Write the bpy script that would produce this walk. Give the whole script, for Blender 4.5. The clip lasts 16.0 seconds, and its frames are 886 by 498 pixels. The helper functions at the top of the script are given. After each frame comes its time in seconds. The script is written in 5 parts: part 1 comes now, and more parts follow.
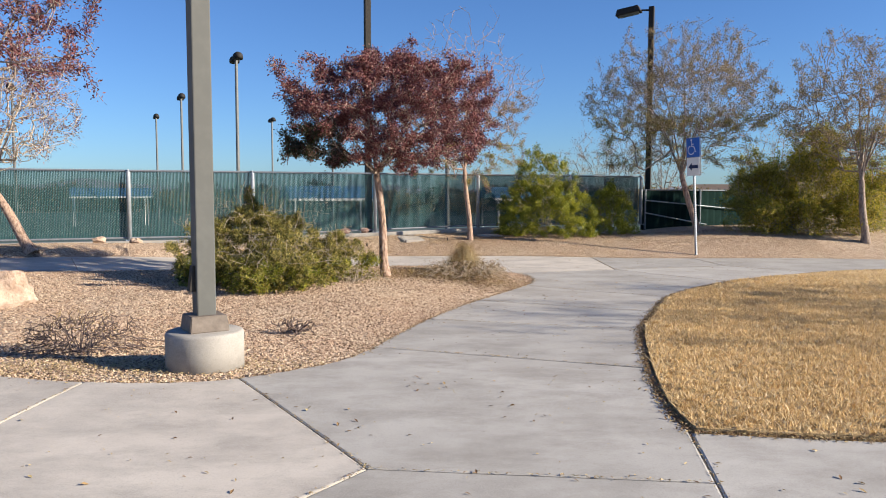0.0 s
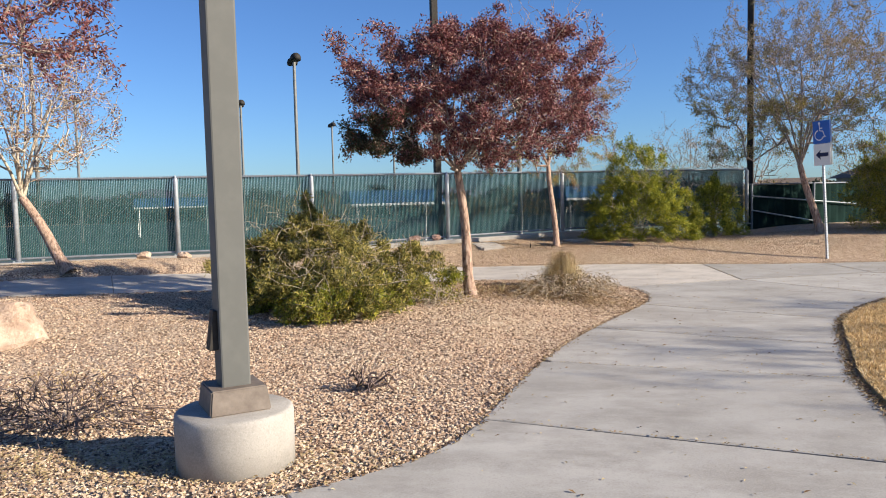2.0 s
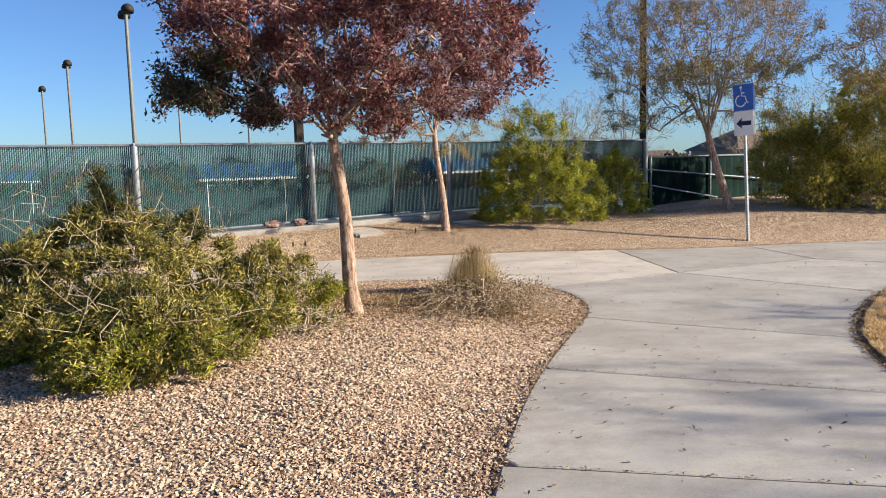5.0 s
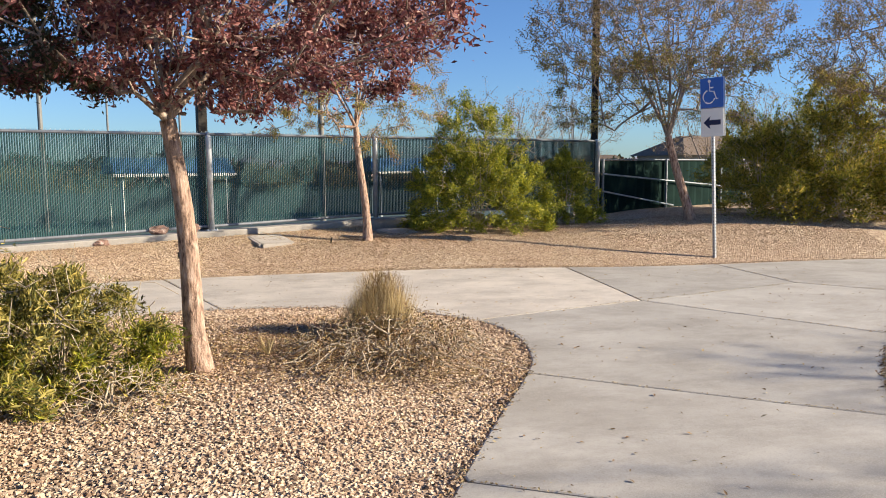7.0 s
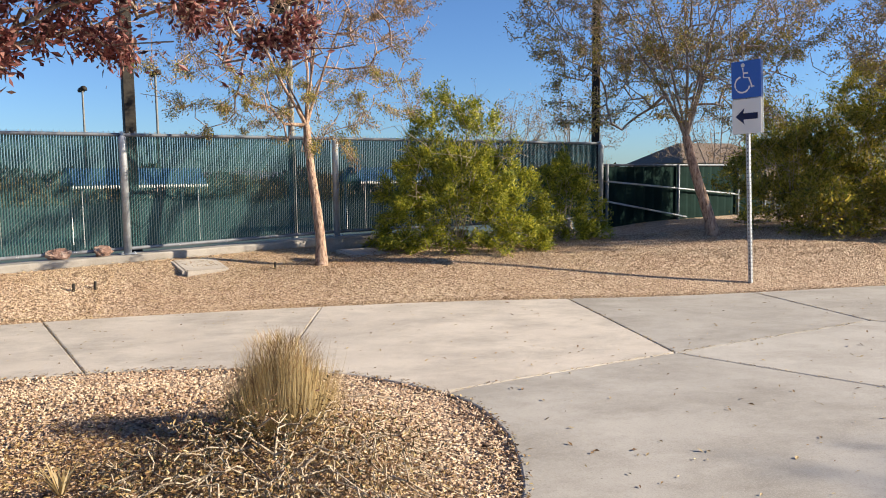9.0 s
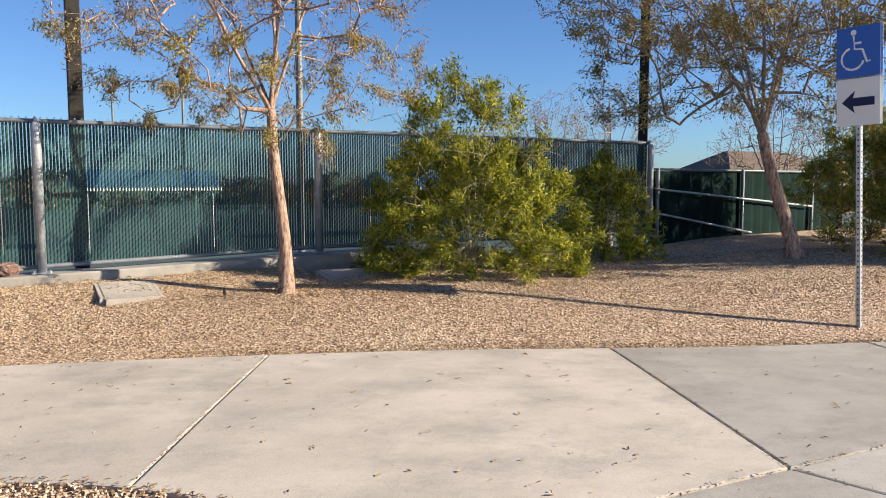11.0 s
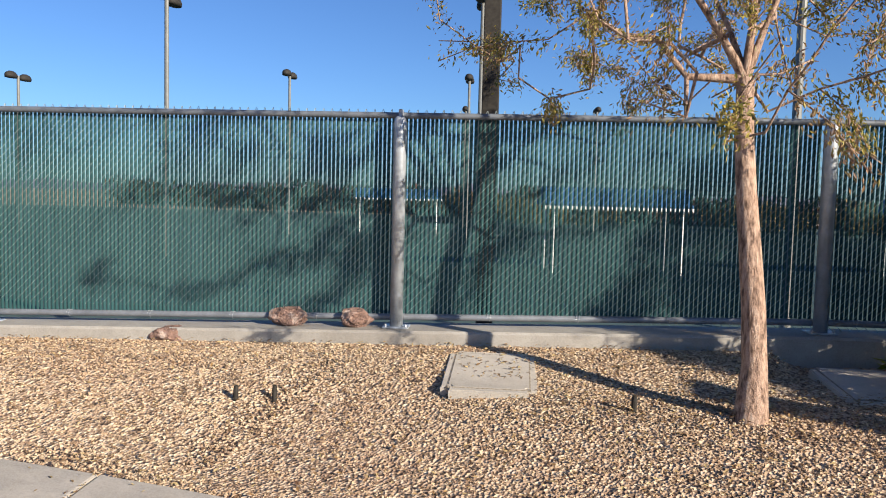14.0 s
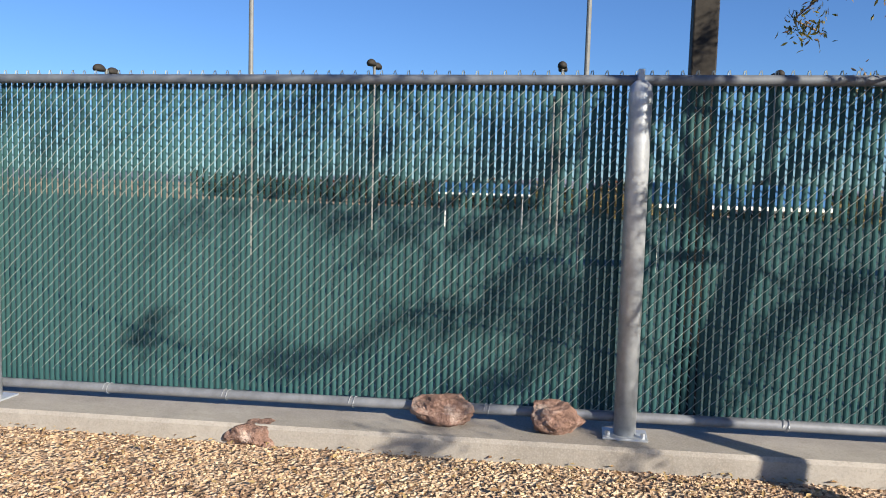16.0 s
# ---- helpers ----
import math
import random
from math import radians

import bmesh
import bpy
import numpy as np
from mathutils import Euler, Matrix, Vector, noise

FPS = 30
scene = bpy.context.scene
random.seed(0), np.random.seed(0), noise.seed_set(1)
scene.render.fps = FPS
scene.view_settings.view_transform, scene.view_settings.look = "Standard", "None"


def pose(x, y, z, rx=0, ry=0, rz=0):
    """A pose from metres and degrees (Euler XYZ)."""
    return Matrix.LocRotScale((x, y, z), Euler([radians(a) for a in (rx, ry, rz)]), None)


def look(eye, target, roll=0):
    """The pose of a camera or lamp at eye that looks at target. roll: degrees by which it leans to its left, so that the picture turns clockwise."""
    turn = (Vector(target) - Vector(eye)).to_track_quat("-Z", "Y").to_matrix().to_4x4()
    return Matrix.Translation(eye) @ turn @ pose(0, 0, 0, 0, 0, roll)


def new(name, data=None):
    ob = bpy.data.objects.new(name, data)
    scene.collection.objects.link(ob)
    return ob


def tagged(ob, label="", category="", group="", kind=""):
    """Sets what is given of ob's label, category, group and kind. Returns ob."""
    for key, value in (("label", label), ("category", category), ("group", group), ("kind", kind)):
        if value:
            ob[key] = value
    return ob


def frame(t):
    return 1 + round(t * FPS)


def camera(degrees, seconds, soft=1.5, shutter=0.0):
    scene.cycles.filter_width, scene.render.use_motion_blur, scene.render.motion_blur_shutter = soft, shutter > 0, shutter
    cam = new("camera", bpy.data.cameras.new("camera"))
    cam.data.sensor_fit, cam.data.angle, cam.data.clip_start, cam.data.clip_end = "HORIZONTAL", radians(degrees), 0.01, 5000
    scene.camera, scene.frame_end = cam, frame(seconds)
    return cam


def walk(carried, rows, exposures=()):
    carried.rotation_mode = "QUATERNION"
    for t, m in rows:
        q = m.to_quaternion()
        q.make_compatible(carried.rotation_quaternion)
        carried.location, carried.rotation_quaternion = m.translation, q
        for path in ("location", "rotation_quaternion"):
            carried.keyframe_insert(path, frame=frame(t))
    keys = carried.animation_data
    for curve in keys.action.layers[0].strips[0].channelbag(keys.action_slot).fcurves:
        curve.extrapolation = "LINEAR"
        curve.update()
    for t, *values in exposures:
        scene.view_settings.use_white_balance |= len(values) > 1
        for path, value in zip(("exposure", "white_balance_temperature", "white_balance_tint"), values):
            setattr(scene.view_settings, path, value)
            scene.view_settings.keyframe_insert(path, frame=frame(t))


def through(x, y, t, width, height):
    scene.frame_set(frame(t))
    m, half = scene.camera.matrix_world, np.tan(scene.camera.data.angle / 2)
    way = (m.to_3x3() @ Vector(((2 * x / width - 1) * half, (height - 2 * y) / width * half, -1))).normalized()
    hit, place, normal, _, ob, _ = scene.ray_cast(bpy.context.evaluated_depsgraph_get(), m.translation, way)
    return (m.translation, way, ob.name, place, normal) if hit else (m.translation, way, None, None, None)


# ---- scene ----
cam = camera(60.6, 16.0, soft=1.0)
METRES, EYE, TILT, LEAN, TURN = 21.0, 1.6, 0.0, 0.0, 0.0
ROWS = [
    (0.0, 0.0, 0.0, 0.0, 0.01, -4.21, -0.07),
    (0.5, -0.0079, 0.0321, 0.0001, 1.75, -3.76, 0.44),
    (1.0, -0.0145, 0.0615, -0.0008, 3.29, -3.51, 0.84),
    (1.5, -0.0209, 0.0932, -0.0007, 4.34, -3.57, 1.14),
    (2.0, -0.0271, 0.1227, -0.001, 4.48, -3.97, 1.39),
    (2.5, -0.0357, 0.1515, 0.0001, 3.81, -4.66, 1.65),
    (3.0, -0.0428, 0.1775, 0.0005, 2.18, -5.42, 1.99),
    (3.5, -0.0475, 0.2067, 0.0021, 0.27, -5.97, 2.21),
    (4.0, -0.0515, 0.2316, 0.0024, -1.92, -6.31, 2.22),
    (4.5, -0.0491, 0.2581, 0.002, -4.02, -6.35, 1.91),
    (5.0, -0.0446, 0.2855, 0.0018, -5.96, -6.3, 1.51),
    (7.5, -0.0002, 0.4289, -0.0001, -9.99, -6.32, 0.22),
    (8.0, 0.0091, 0.4602, -0.0, -9.67, -6.23, 0.44),
    (8.5, 0.0183, 0.4917, -0.0014, -10.59, -5.82, 0.7),
    (11.0, 0.0698, 0.6473, -0.0059, -7.43, -5.0, -0.01),
    (11.5, 0.0794, 0.6784, -0.0058, -6.92, -4.84, -0.04),
    (12.0, 0.0881, 0.7087, -0.0068, -2.92, -4.65, -0.47),
    (12.5, 0.0909, 0.742, -0.0052, 4.52, -4.24, -1.05),
    (13.0, 0.0875, 0.7749, -0.0052, 13.85, -3.81, -1.54),
    (13.5, 0.0759, 0.8075, -0.004, 23.02, -3.96, -1.6),
    (14.0, 0.0582, 0.8345, -0.0036, 27.76, -3.98, -1.44),
    (14.5, 0.0357, 0.8613, -0.0016, 30.43, -4.31, -1.56),
    (15.0, 0.0128, 0.8826, -0.0014, 30.79, -4.67, -1.67),
    (15.5, -0.0117, 0.9041, 0.0008, 31.94, -4.64, -1.71),
    (16.0, -0.0374, 0.9202, 0.0017, 33.47, -4.66, -1.63),
]
walk(cam, [(t, pose(0, 0, EYE, TILT, LEAN, TURN) @ pose(METRES * x, METRES * y, METRES * z, 90 + pitch, roll, yaw)) for t, x, y, z, yaw, pitch, roll in ROWS],
     exposures=[(0.0, 1.09, 6500, 10), (3.0, 1.13, 6600, 10), (5.0, 1.17, 6800, 10), (8.0, 1.24, 7000, 10), (11.0, 1.19, 6850, 10), (12.0, 1.17, 6700, 10), (14.0, 0.97, 6500, 10), (16.0, 1.01, 6500, 10)])

from mathutils.geometry import tessellate_polygon

# ---- light ----
SUN_DIR = Vector((0.969 * math.cos(radians(23)), -0.247 * math.cos(radians(23)), math.sin(radians(23))))
sun = new("sun", bpy.data.lights.new("sun", "SUN"))
sun.data.energy, sun.data.angle, sun.data.color = 5.0, radians(0.53), (1.0, 0.885, 0.72)
sun.matrix_world = look(SUN_DIR * 60, (0, 0, 0))
world = bpy.data.worlds.new("sky")
scene.world = world
world.use_nodes = True
wn = world.node_tree
sky = wn.nodes.new("ShaderNodeTexSky")
sky.sky_type, sky.sun_disc = "NISHITA", False
sky.sun_elevation, sky.sun_rotation = radians(23), math.atan2(0.969, -0.247)
sky.altitude, sky.air_density, sky.dust_density, sky.ozone_density = 600, 1.0, 0.55, 1.5
wn.nodes["Background"].inputs["Strength"].default_value = 0.040
clear = wn.nodes.new("ShaderNodeMix")
clear.data_type, clear.blend_type = "RGBA", "MULTIPLY"
clear.inputs[0].default_value, clear.inputs[7].default_value = 1.0, (0.73, 1.13, 1.78, 1)
wn.links.new(sky.outputs[0], clear.inputs[6])
wn.links.new(clear.outputs[2], wn.nodes["Background"].inputs[0])


# ---- materials ----
class Mat:
    """A principled material with short ways to add noise, ramps and bump."""

    def __init__(self, name, rough=0.8, metal=0.0, color=(0.5, 0.5, 0.5)):
        self.m = bpy.data.materials.new(name)
        self.m.use_nodes = True
        self.t = self.m.node_tree
        self.b = self.t.nodes["Principled BSDF"]
        self.set(self.b, "Roughness", rough)
        self.set(self.b, "Metallic", metal)
        self.b.inputs["Base Color"].default_value = (*color, 1)
        self.co = self.t.nodes.new("ShaderNodeTexCoord").outputs["Object"]

    def set(self, node, key, value):
        if hasattr(value, "is_linked"):
            self.t.links.new(value, node.inputs[key])
        else:
            node.inputs[key].default_value = value

    def world(self):
        self.co = self.t.nodes.new("ShaderNodeNewGeometry").outputs["Position"]
        return self

    def scaled(self, s):
        n = self.t.nodes.new("ShaderNodeMapping")
        self.set(n, "Vector", self.co)
        n.inputs["Scale"].default_value = s
        return n.outputs[0]

    def noise(self, scale, detail=4, rough=0.6, vec=None):
        n = self.t.nodes.new("ShaderNodeTexNoise")
        self.set(n, "Vector", vec or self.co)
        n.inputs["Scale"].default_value, n.inputs["Detail"].default_value, n.inputs["Roughness"].default_value = scale, detail, rough
        return n.outputs["Fac"]

    def voronoi(self, scale, out="Distance", feature="F1", vec=None):
        n = self.t.nodes.new("ShaderNodeTexVoronoi")
        n.feature = feature
        self.set(n, "Vector", vec or self.co)
        n.inputs["Scale"].default_value = scale
        return n.outputs[out]

    def ramp(self, fac, *stops):
        n = self.t.nodes.new("ShaderNodeValToRGB")
        self.set(n, "Fac", fac)
        e = n.color_ramp.elements
        while len(e) < len(stops):
            e.new(0.5)
        for el, (p, c) in zip(e, stops):
            el.position, el.color = p, (*(c if isinstance(c, tuple) else (c, c, c)), 1)
        return n.outputs[0]

    def mix(self, fac, a, b, mode="MIX"):
        n = self.t.nodes.new("ShaderNodeMix")
        n.data_type, n.blend_type = "RGBA", mode
        for i, v in ((0, fac), (6, a), (7, b)):
            if hasattr(v, "is_linked"):
                self.t.links.new(v, n.inputs[i])
            else:
                n.inputs[i].default_value = v if i == 0 else (*v, 1)
        return n.outputs[2]

    def island(self):
        return self.t.nodes.new("ShaderNodeNewGeometry").outputs["Random Per Island"]

    def object_random(self):
        return self.t.nodes.new("ShaderNodeObjectInfo").outputs["Random"]

    def color(self, c):
        self.set(self.b, "Base Color", c)
        return self

    def bump(self, h, strength=0.3, dist=0.01):
        n = self.t.nodes.new("ShaderNodeBump")
        n.inputs["Strength"].default_value, n.inputs["Distance"].default_value = strength, dist
        self.set(n, "Height", h)
        self.t.links.new(n.outputs[0], self.b.inputs["Normal"])
        return self


def leaf_material(name, *stops, through=0.35):
    m = Mat(name, 0.55)
    c = m.ramp(m.island(), *stops)
    m.color(c)
    tr = m.t.nodes.new("ShaderNodeBsdfTranslucent")
    m.t.links.new(c, tr.inputs[0])
    mx = m.t.nodes.new("ShaderNodeMixShader")
    mx.inputs[0].default_value = through
    m.t.links.new(m.b.outputs[0], mx.inputs[1])
    m.t.links.new(tr.outputs[0], mx.inputs[2])
    m.t.links.new(mx.outputs[0], m.t.nodes["Material Output"].inputs[0])
    return m.m


def bark_material(name, dark, light, peel):
    m = Mat(name, 0.9).world()
    v = m.scaled((1, 1, 0.3))
    c = m.ramp(m.noise(30, 6, 0.7, v), (0.38, dark), (0.50, light), (0.66, peel))
    c = m.mix(m.ramp(m.noise(7, 3, 0.6), (0.45, 0.0), (0.7, 0.5)), c, light)
    return m.color(c).bump(m.noise(45, 5, 0.7, v), 0.9, 0.02).m


def make_gravel(name, loose=False, tan=0.0):
    m = Mat(name, 0.9).world()
    if loose:
        cell = m.island()
    else:
        sep = m.t.nodes.new("ShaderNodeSeparateColor")
        m.t.links.new(m.voronoi(44, "Color"), sep.inputs[0])
        cell = sep.outputs[0]
    c = m.ramp(cell, (0.0, (0.11, 0.078, 0.06)), (0.22, (0.28, 0.20, 0.158)), (0.48, (0.44, 0.345, 0.285)), (0.75, (0.56, 0.465, 0.39)), (1.0, (0.66, 0.585, 0.515)))
    patch = m.ramp(m.noise(0.55, 3), (0.35, (0.95, 0.88, 0.79)), (0.65, (1.0, 0.98, 0.90)))
    c = m.mix(1.0, c, patch, "MULTIPLY")
    c = m.mix(1.0, c, (0.92, 0.87, 0.75) if tan else (0.95, 0.91, 0.85), "MULTIPLY")
    dusty = m.ramp(m.noise(1.7, 4), (0.55, 0.0), (0.75, 0.3))
    c = m.mix(dusty, c, (0.47, 0.37, 0.27))
    m.color(c)
    if not loose:
        m.bump(m.voronoi(44), 1.0, 0.022)
    return m.m


def make_concrete(name, warm=0.0, per_piece=True, tone=1.0):
    m = Mat(name, 0.85).world()
    c = m.ramp(m.noise(0.9, 5, 0.65), (0.3, (0.395 + warm * 0.03, 0.378, 0.35 - warm * 0.02)), (0.7, (0.515 + warm * 0.03, 0.495, 0.462 - warm * 0.03)))
    stain = m.ramp(m.noise(1.5, 7, 0.72, m.scaled((0.75, 1.15, 1))), (0.43, 0.0), (0.66, 0.75))
    c = m.mix(stain, c, (0.25, 0.23, 0.205))
    blot = m.ramp(m.noise(0.42, 6, 0.7), (0.50, 0.0), (0.64, 0.35))
    c = m.mix(blot, c, (0.30, 0.275, 0.245))
    c = m.mix(m.ramp(m.noise(120, 3), (0.45, 0.0), (0.7, 0.5)), c, (0.56, 0.54, 0.50))
    c = m.mix(m.ramp(m.noise(75, 4, 0.75), (0.52, 0.0), (0.72, 0.55)), c, (0.22, 0.20, 0.18))
    c = m.mix(m.ramp(m.voronoi(3.1), (0.012, 0.7), (0.03, 0.0)), c, (0.16, 0.14, 0.12))
    c = m.mix(m.ramp(m.voronoi(9), (0.02, 0.55), (0.045, 0.0)), c, (0.20, 0.17, 0.14))
    if tone < 1:
        c = m.mix(1.0, c, (tone, tone, tone), "MULTIPLY")
    if per_piece:
        c = m.mix(1.0, c, m.ramp(m.object_random(), (0, 0.88), (1, 1.06)), "MULTIPLY")
    return m.color(c).bump(m.noise(220, 4), 0.25, 0.004).m


gravel_mat = make_gravel("gravel")
pebble_mat = make_gravel("gravel_stone", True)
bank_mat = make_gravel("bank_gravel", True, 0.3)
concrete_mat = make_concrete("broom_finished_concrete", 0.9)
walk_mat = make_concrete("older_grey_concrete", 0.0, True, 0.82)
curb_mat = make_concrete("cast_concrete", 0.3, False, 0.70)
joint_mat = Mat("joint_dirt", 0.95).world()
joint_mat = joint_mat.color(joint_mat.ramp(joint_mat.noise(60, 4), (0.35, (0.10, 0.075, 0.055)), (0.65, (0.42, 0.37, 0.30)))).m

m = Mat("bronze_painted_steel", 0.7).world()
m.set(m.b, "Specular IOR Level", 0.25)
pole_mat = m.color(m.mix(m.ramp(m.noise(6, 4), (0.45, 0.0), (0.75, 0.5)), (0.098, 0.100, 0.094), (0.130, 0.131, 0.122))).bump(m.noise(90, 2), 0.05, 0.002).m
m = Mat("grey_green_painted_steel", 0.5).world()
lamp_grey = m.color(m.ramp(m.noise(4, 3), (0.3, (0.12, 0.125, 0.12)), (0.7, (0.17, 0.175, 0.17)))).m
m = Mat("dark_bronze", 0.7).world()
m.set(m.b, "Specular IOR Level", 0.2)
dark_mat = m.color(m.ramp(m.noise(20, 3), (0.3, (0.02, 0.018, 0.016)), (0.7, (0.04, 0.036, 0.031)))).m
m = Mat("weathered_brown_steel", 0.7).world()
skirt_mat = m.color(m.ramp(m.noise(14, 5), (0.3, (0.105, 0.082, 0.066)), (0.7, (0.17, 0.14, 0.115)))).bump(m.noise(60, 3), 0.15, 0.004).m
m = Mat("galvanized_steel", 0.4, 0.42).world()
galv_mat = m.color(m.ramp(m.noise(11, 5, 0.7), (0.3, (0.30, 0.325, 0.36)), (0.7, (0.48, 0.52, 0.57)))).bump(m.noise(120, 2), 0.04, 0.002).m
m = Mat("dull_galvanized_rail", 0.6, 0.35).world()
rail_mat = m.color(m.ramp(m.noise(9, 5, 0.7), (0.3, (0.12, 0.137, 0.163)), (0.7, (0.19, 0.213, 0.247)))).m
m = Mat("grey_bottom_rail", 0.55, 0.3).world()
low_rail_mat = m.color(m.ramp(m.noise(9, 5, 0.7), (0.3, (0.14, 0.152, 0.175)), (0.7, (0.24, 0.258, 0.29)))).m
wire_mat = Mat("chain_link_wire", 0.5, 0.5, (0.36, 0.41, 0.40)).m
m = Mat("green_plastic_slat", 0.5)
m.set(m.b, "Specular IOR Level", 0.12)
slat_c = m.ramp(m.object_random(), (0, (0.019, 0.060, 0.064)), (1, (0.027, 0.078, 0.083)))
m.world()
slat_mat = m.color(m.mix(m.ramp(m.noise(3, 5), (0.45, 0.0), (0.8, 0.4)), slat_c, (0.042, 0.10, 0.102))).m
m = Mat("green_plastic_slats", 0.5)
m.set(m.b, "Specular IOR Level", 0.12)
slat_c = m.ramp(m.island(), (0, (0.019, 0.060, 0.064)), (1, (0.027, 0.078, 0.083)))
m.world()
slats_mat = m.color(m.mix(m.ramp(m.noise(3, 5), (0.45, 0.0), (0.8, 0.4)), slat_c, (0.042, 0.10, 0.102))).m
m = Mat("dark_green_windscreen", 0.95).world()
m.set(m.b, "Specular IOR Level", 0.08)
screen_mat = m.color(m.ramp(m.noise(2.5, 5), (0.3, (0.004, 0.014, 0.013)), (0.7, (0.008, 0.024, 0.022)))).bump(m.noise(260, 2), 0.2, 0.003).m
m = Mat("red_sandstone", 0.9).world()
rock_mat = m.color(m.ramp(m.noise(9, 6, 0.7), (0.3, (0.09, 0.055, 0.046)), (0.5, (0.24, 0.145, 0.115)), (0.64, (0.44, 0.345, 0.30)))).bump(m.noise(24, 6, 0.7), 1.0, 0.03).m
m = Mat("pale_boulder", 0.9).world()
boulder_mat = m.color(m.ramp(m.noise(5, 6, 0.7), (0.3, (0.26, 0.17, 0.12)), (0.5, (0.42, 0.31, 0.235)), (0.7, (0.58, 0.47, 0.38)))).bump(m.noise(12, 6, 0.7), 1.0, 0.05).m
blue_mat = Mat("sign_blue", 0.5, 0, (0.012, 0.10, 0.42)).m
white_mat = Mat("sign_white", 0.45, 0, (0.72, 0.72, 0.70)).m
navy_mat = Mat("sign_navy", 0.45, 0, (0.015, 0.03, 0.12)).m
m = Mat("dry_grass_turf", 0.95).world()
turf_c = m.ramp(m.noise(2.2, 6, 0.7), (0.3, (0.33, 0.215, 0.095)), (0.5, (0.55, 0.385, 0.18)), (0.72, (0.68, 0.50, 0.27)))
turf_mat = m.color(m.mix(m.ramp(m.noise(35, 3), (0.4, 0.5), (0.6, 0.0)), turf_c, (0.26, 0.17, 0.08))).bump(m.noise(80, 4), 0.9, 0.03).m
blade_mat = leaf_material("dry_grass_blade", (0, (0.32, 0.20, 0.085)), (0.4, (0.60, 0.42, 0.19)), (0.8, (0.76, 0.56, 0.29)), (1, (0.85, 0.70, 0.47)), through=0.3)
court_mat = Mat("green_court", 0.9).world()
court_mat = court_mat.color(court_mat.ramp(court_mat.noise(0.3, 4), (0.3, (0.03, 0.062, 0.055)), (0.7, (0.045, 0.082, 0.072)))).m
canopy_mat = Mat("blue_canopy", 0.7, 0, (0.035, 0.12, 0.26)).m
pinkish_bark = bark_material("peeling_pinkish_bark", (0.085, 0.05, 0.036), (0.34, 0.225, 0.165), (0.52, 0.40, 0.32))
grey_bark = bark_material("grey_bark", (0.12, 0.09, 0.07), (0.27, 0.21, 0.17), (0.40, 0.33, 0.27))
twig_bark = bark_material("pale_twig", (0.26, 0.20, 0.14), (0.42, 0.35, 0.26), (0.52, 0.45, 0.36))
red_leaf = leaf_material("burgundy_leaf", (0, (0.05, 0.017, 0.02)), (0.45, (0.155, 0.045, 0.048)), (0.8, (0.27, 0.10, 0.09)), (1, (0.36, 0.23, 0.18)), through=0.32)
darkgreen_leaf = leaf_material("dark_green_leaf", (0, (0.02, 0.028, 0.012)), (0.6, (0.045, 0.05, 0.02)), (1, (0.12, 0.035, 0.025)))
autumn_leaf = leaf_material("autumn_leaf", (0, (0.12, 0.095, 0.042)), (0.4, (0.25, 0.17, 0.075)), (0.75, (0.36, 0.21, 0.105)), (1, (0.27, 0.20, 0.16)))
yellow_leaf = leaf_material("yellow_green_leaf", (0, (0.12, 0.13, 0.03)), (0.5, (0.28, 0.24, 0.05)), (1, (0.46, 0.34, 0.07)))
olive_leaf = leaf_material("olive_leaf", (0, (0.09, 0.085, 0.035)), (0.5, (0.20, 0.17, 0.065)), (1, (0.38, 0.26, 0.11)))
bush_leaf = leaf_material("bright_green_leaf", (0, (0.06, 0.095, 0.012)), (0.5, (0.26, 0.28, 0.025)), (1, (0.54, 0.50, 0.06)), through=0.42)
shrub_leaf = leaf_material("yellow_olive_leaf", (0, (0.04, 0.052, 0.012)), (0.5, (0.20, 0.18, 0.034)), (1, (0.50, 0.40, 0.11)), through=0.28)
hedge_leaf = leaf_material("hedge_olive_leaf", (0, (0.09, 0.10, 0.016)), (0.5, (0.30, 0.27, 0.035)), (1, (0.56, 0.43, 0.09)), through=0.6)
brown_bark = bark_material("dark_purplish_twig", (0.06, 0.042, 0.038), (0.14, 0.10, 0.09), (0.24, 0.185, 0.165))
straw_leaf = leaf_material("straw", (0, (0.30, 0.22, 0.11)), (0.5, (0.45, 0.35, 0.18)), (1, (0.58, 0.47, 0.28)))
fallen_leaf = leaf_material("fallen_leaf", (0, (0.10, 0.05, 0.025)), (0.5, (0.25, 0.15, 0.06)), (1, (0.42, 0.33, 0.16)), through=0.1)


# ---- mesh helpers ----
def part(name, bm, material, parent=None, label="", smooth=False):
    me = bpy.data.meshes.new(name)
    bm.to_mesh(me)
    bm.free()
    me.materials.append(material)
    if smooth:
        me.polygons.foreach_set("use_smooth", [True] * len(me.polygons))
    ob = new(name, me)
    ob.parent = parent
    if label:
        ob["label"] = label
    return ob


def raw(name, verts, faces, material, parent=None, label="", smooth=False):
    me = bpy.data.meshes.new(name)
    me.from_pydata(verts if isinstance(verts, list) else verts.tolist(), [], faces if isinstance(faces, list) else faces.tolist())
    me.materials.append(material)
    if smooth:
        me.polygons.foreach_set("use_smooth", [True] * len(me.polygons))
    me.update()
    ob = new(name, me)
    ob.parent = parent
    if label:
        ob["label"] = label
    return ob


def thing(name, label, category, at=(0, 0, 0), rz=0, group=""):
    ob = new(name)
    ob.empty_display_size = 0.2
    ob.matrix_world = pose(*at, 0, 0, rz)
    return tagged(ob, label, category, group)


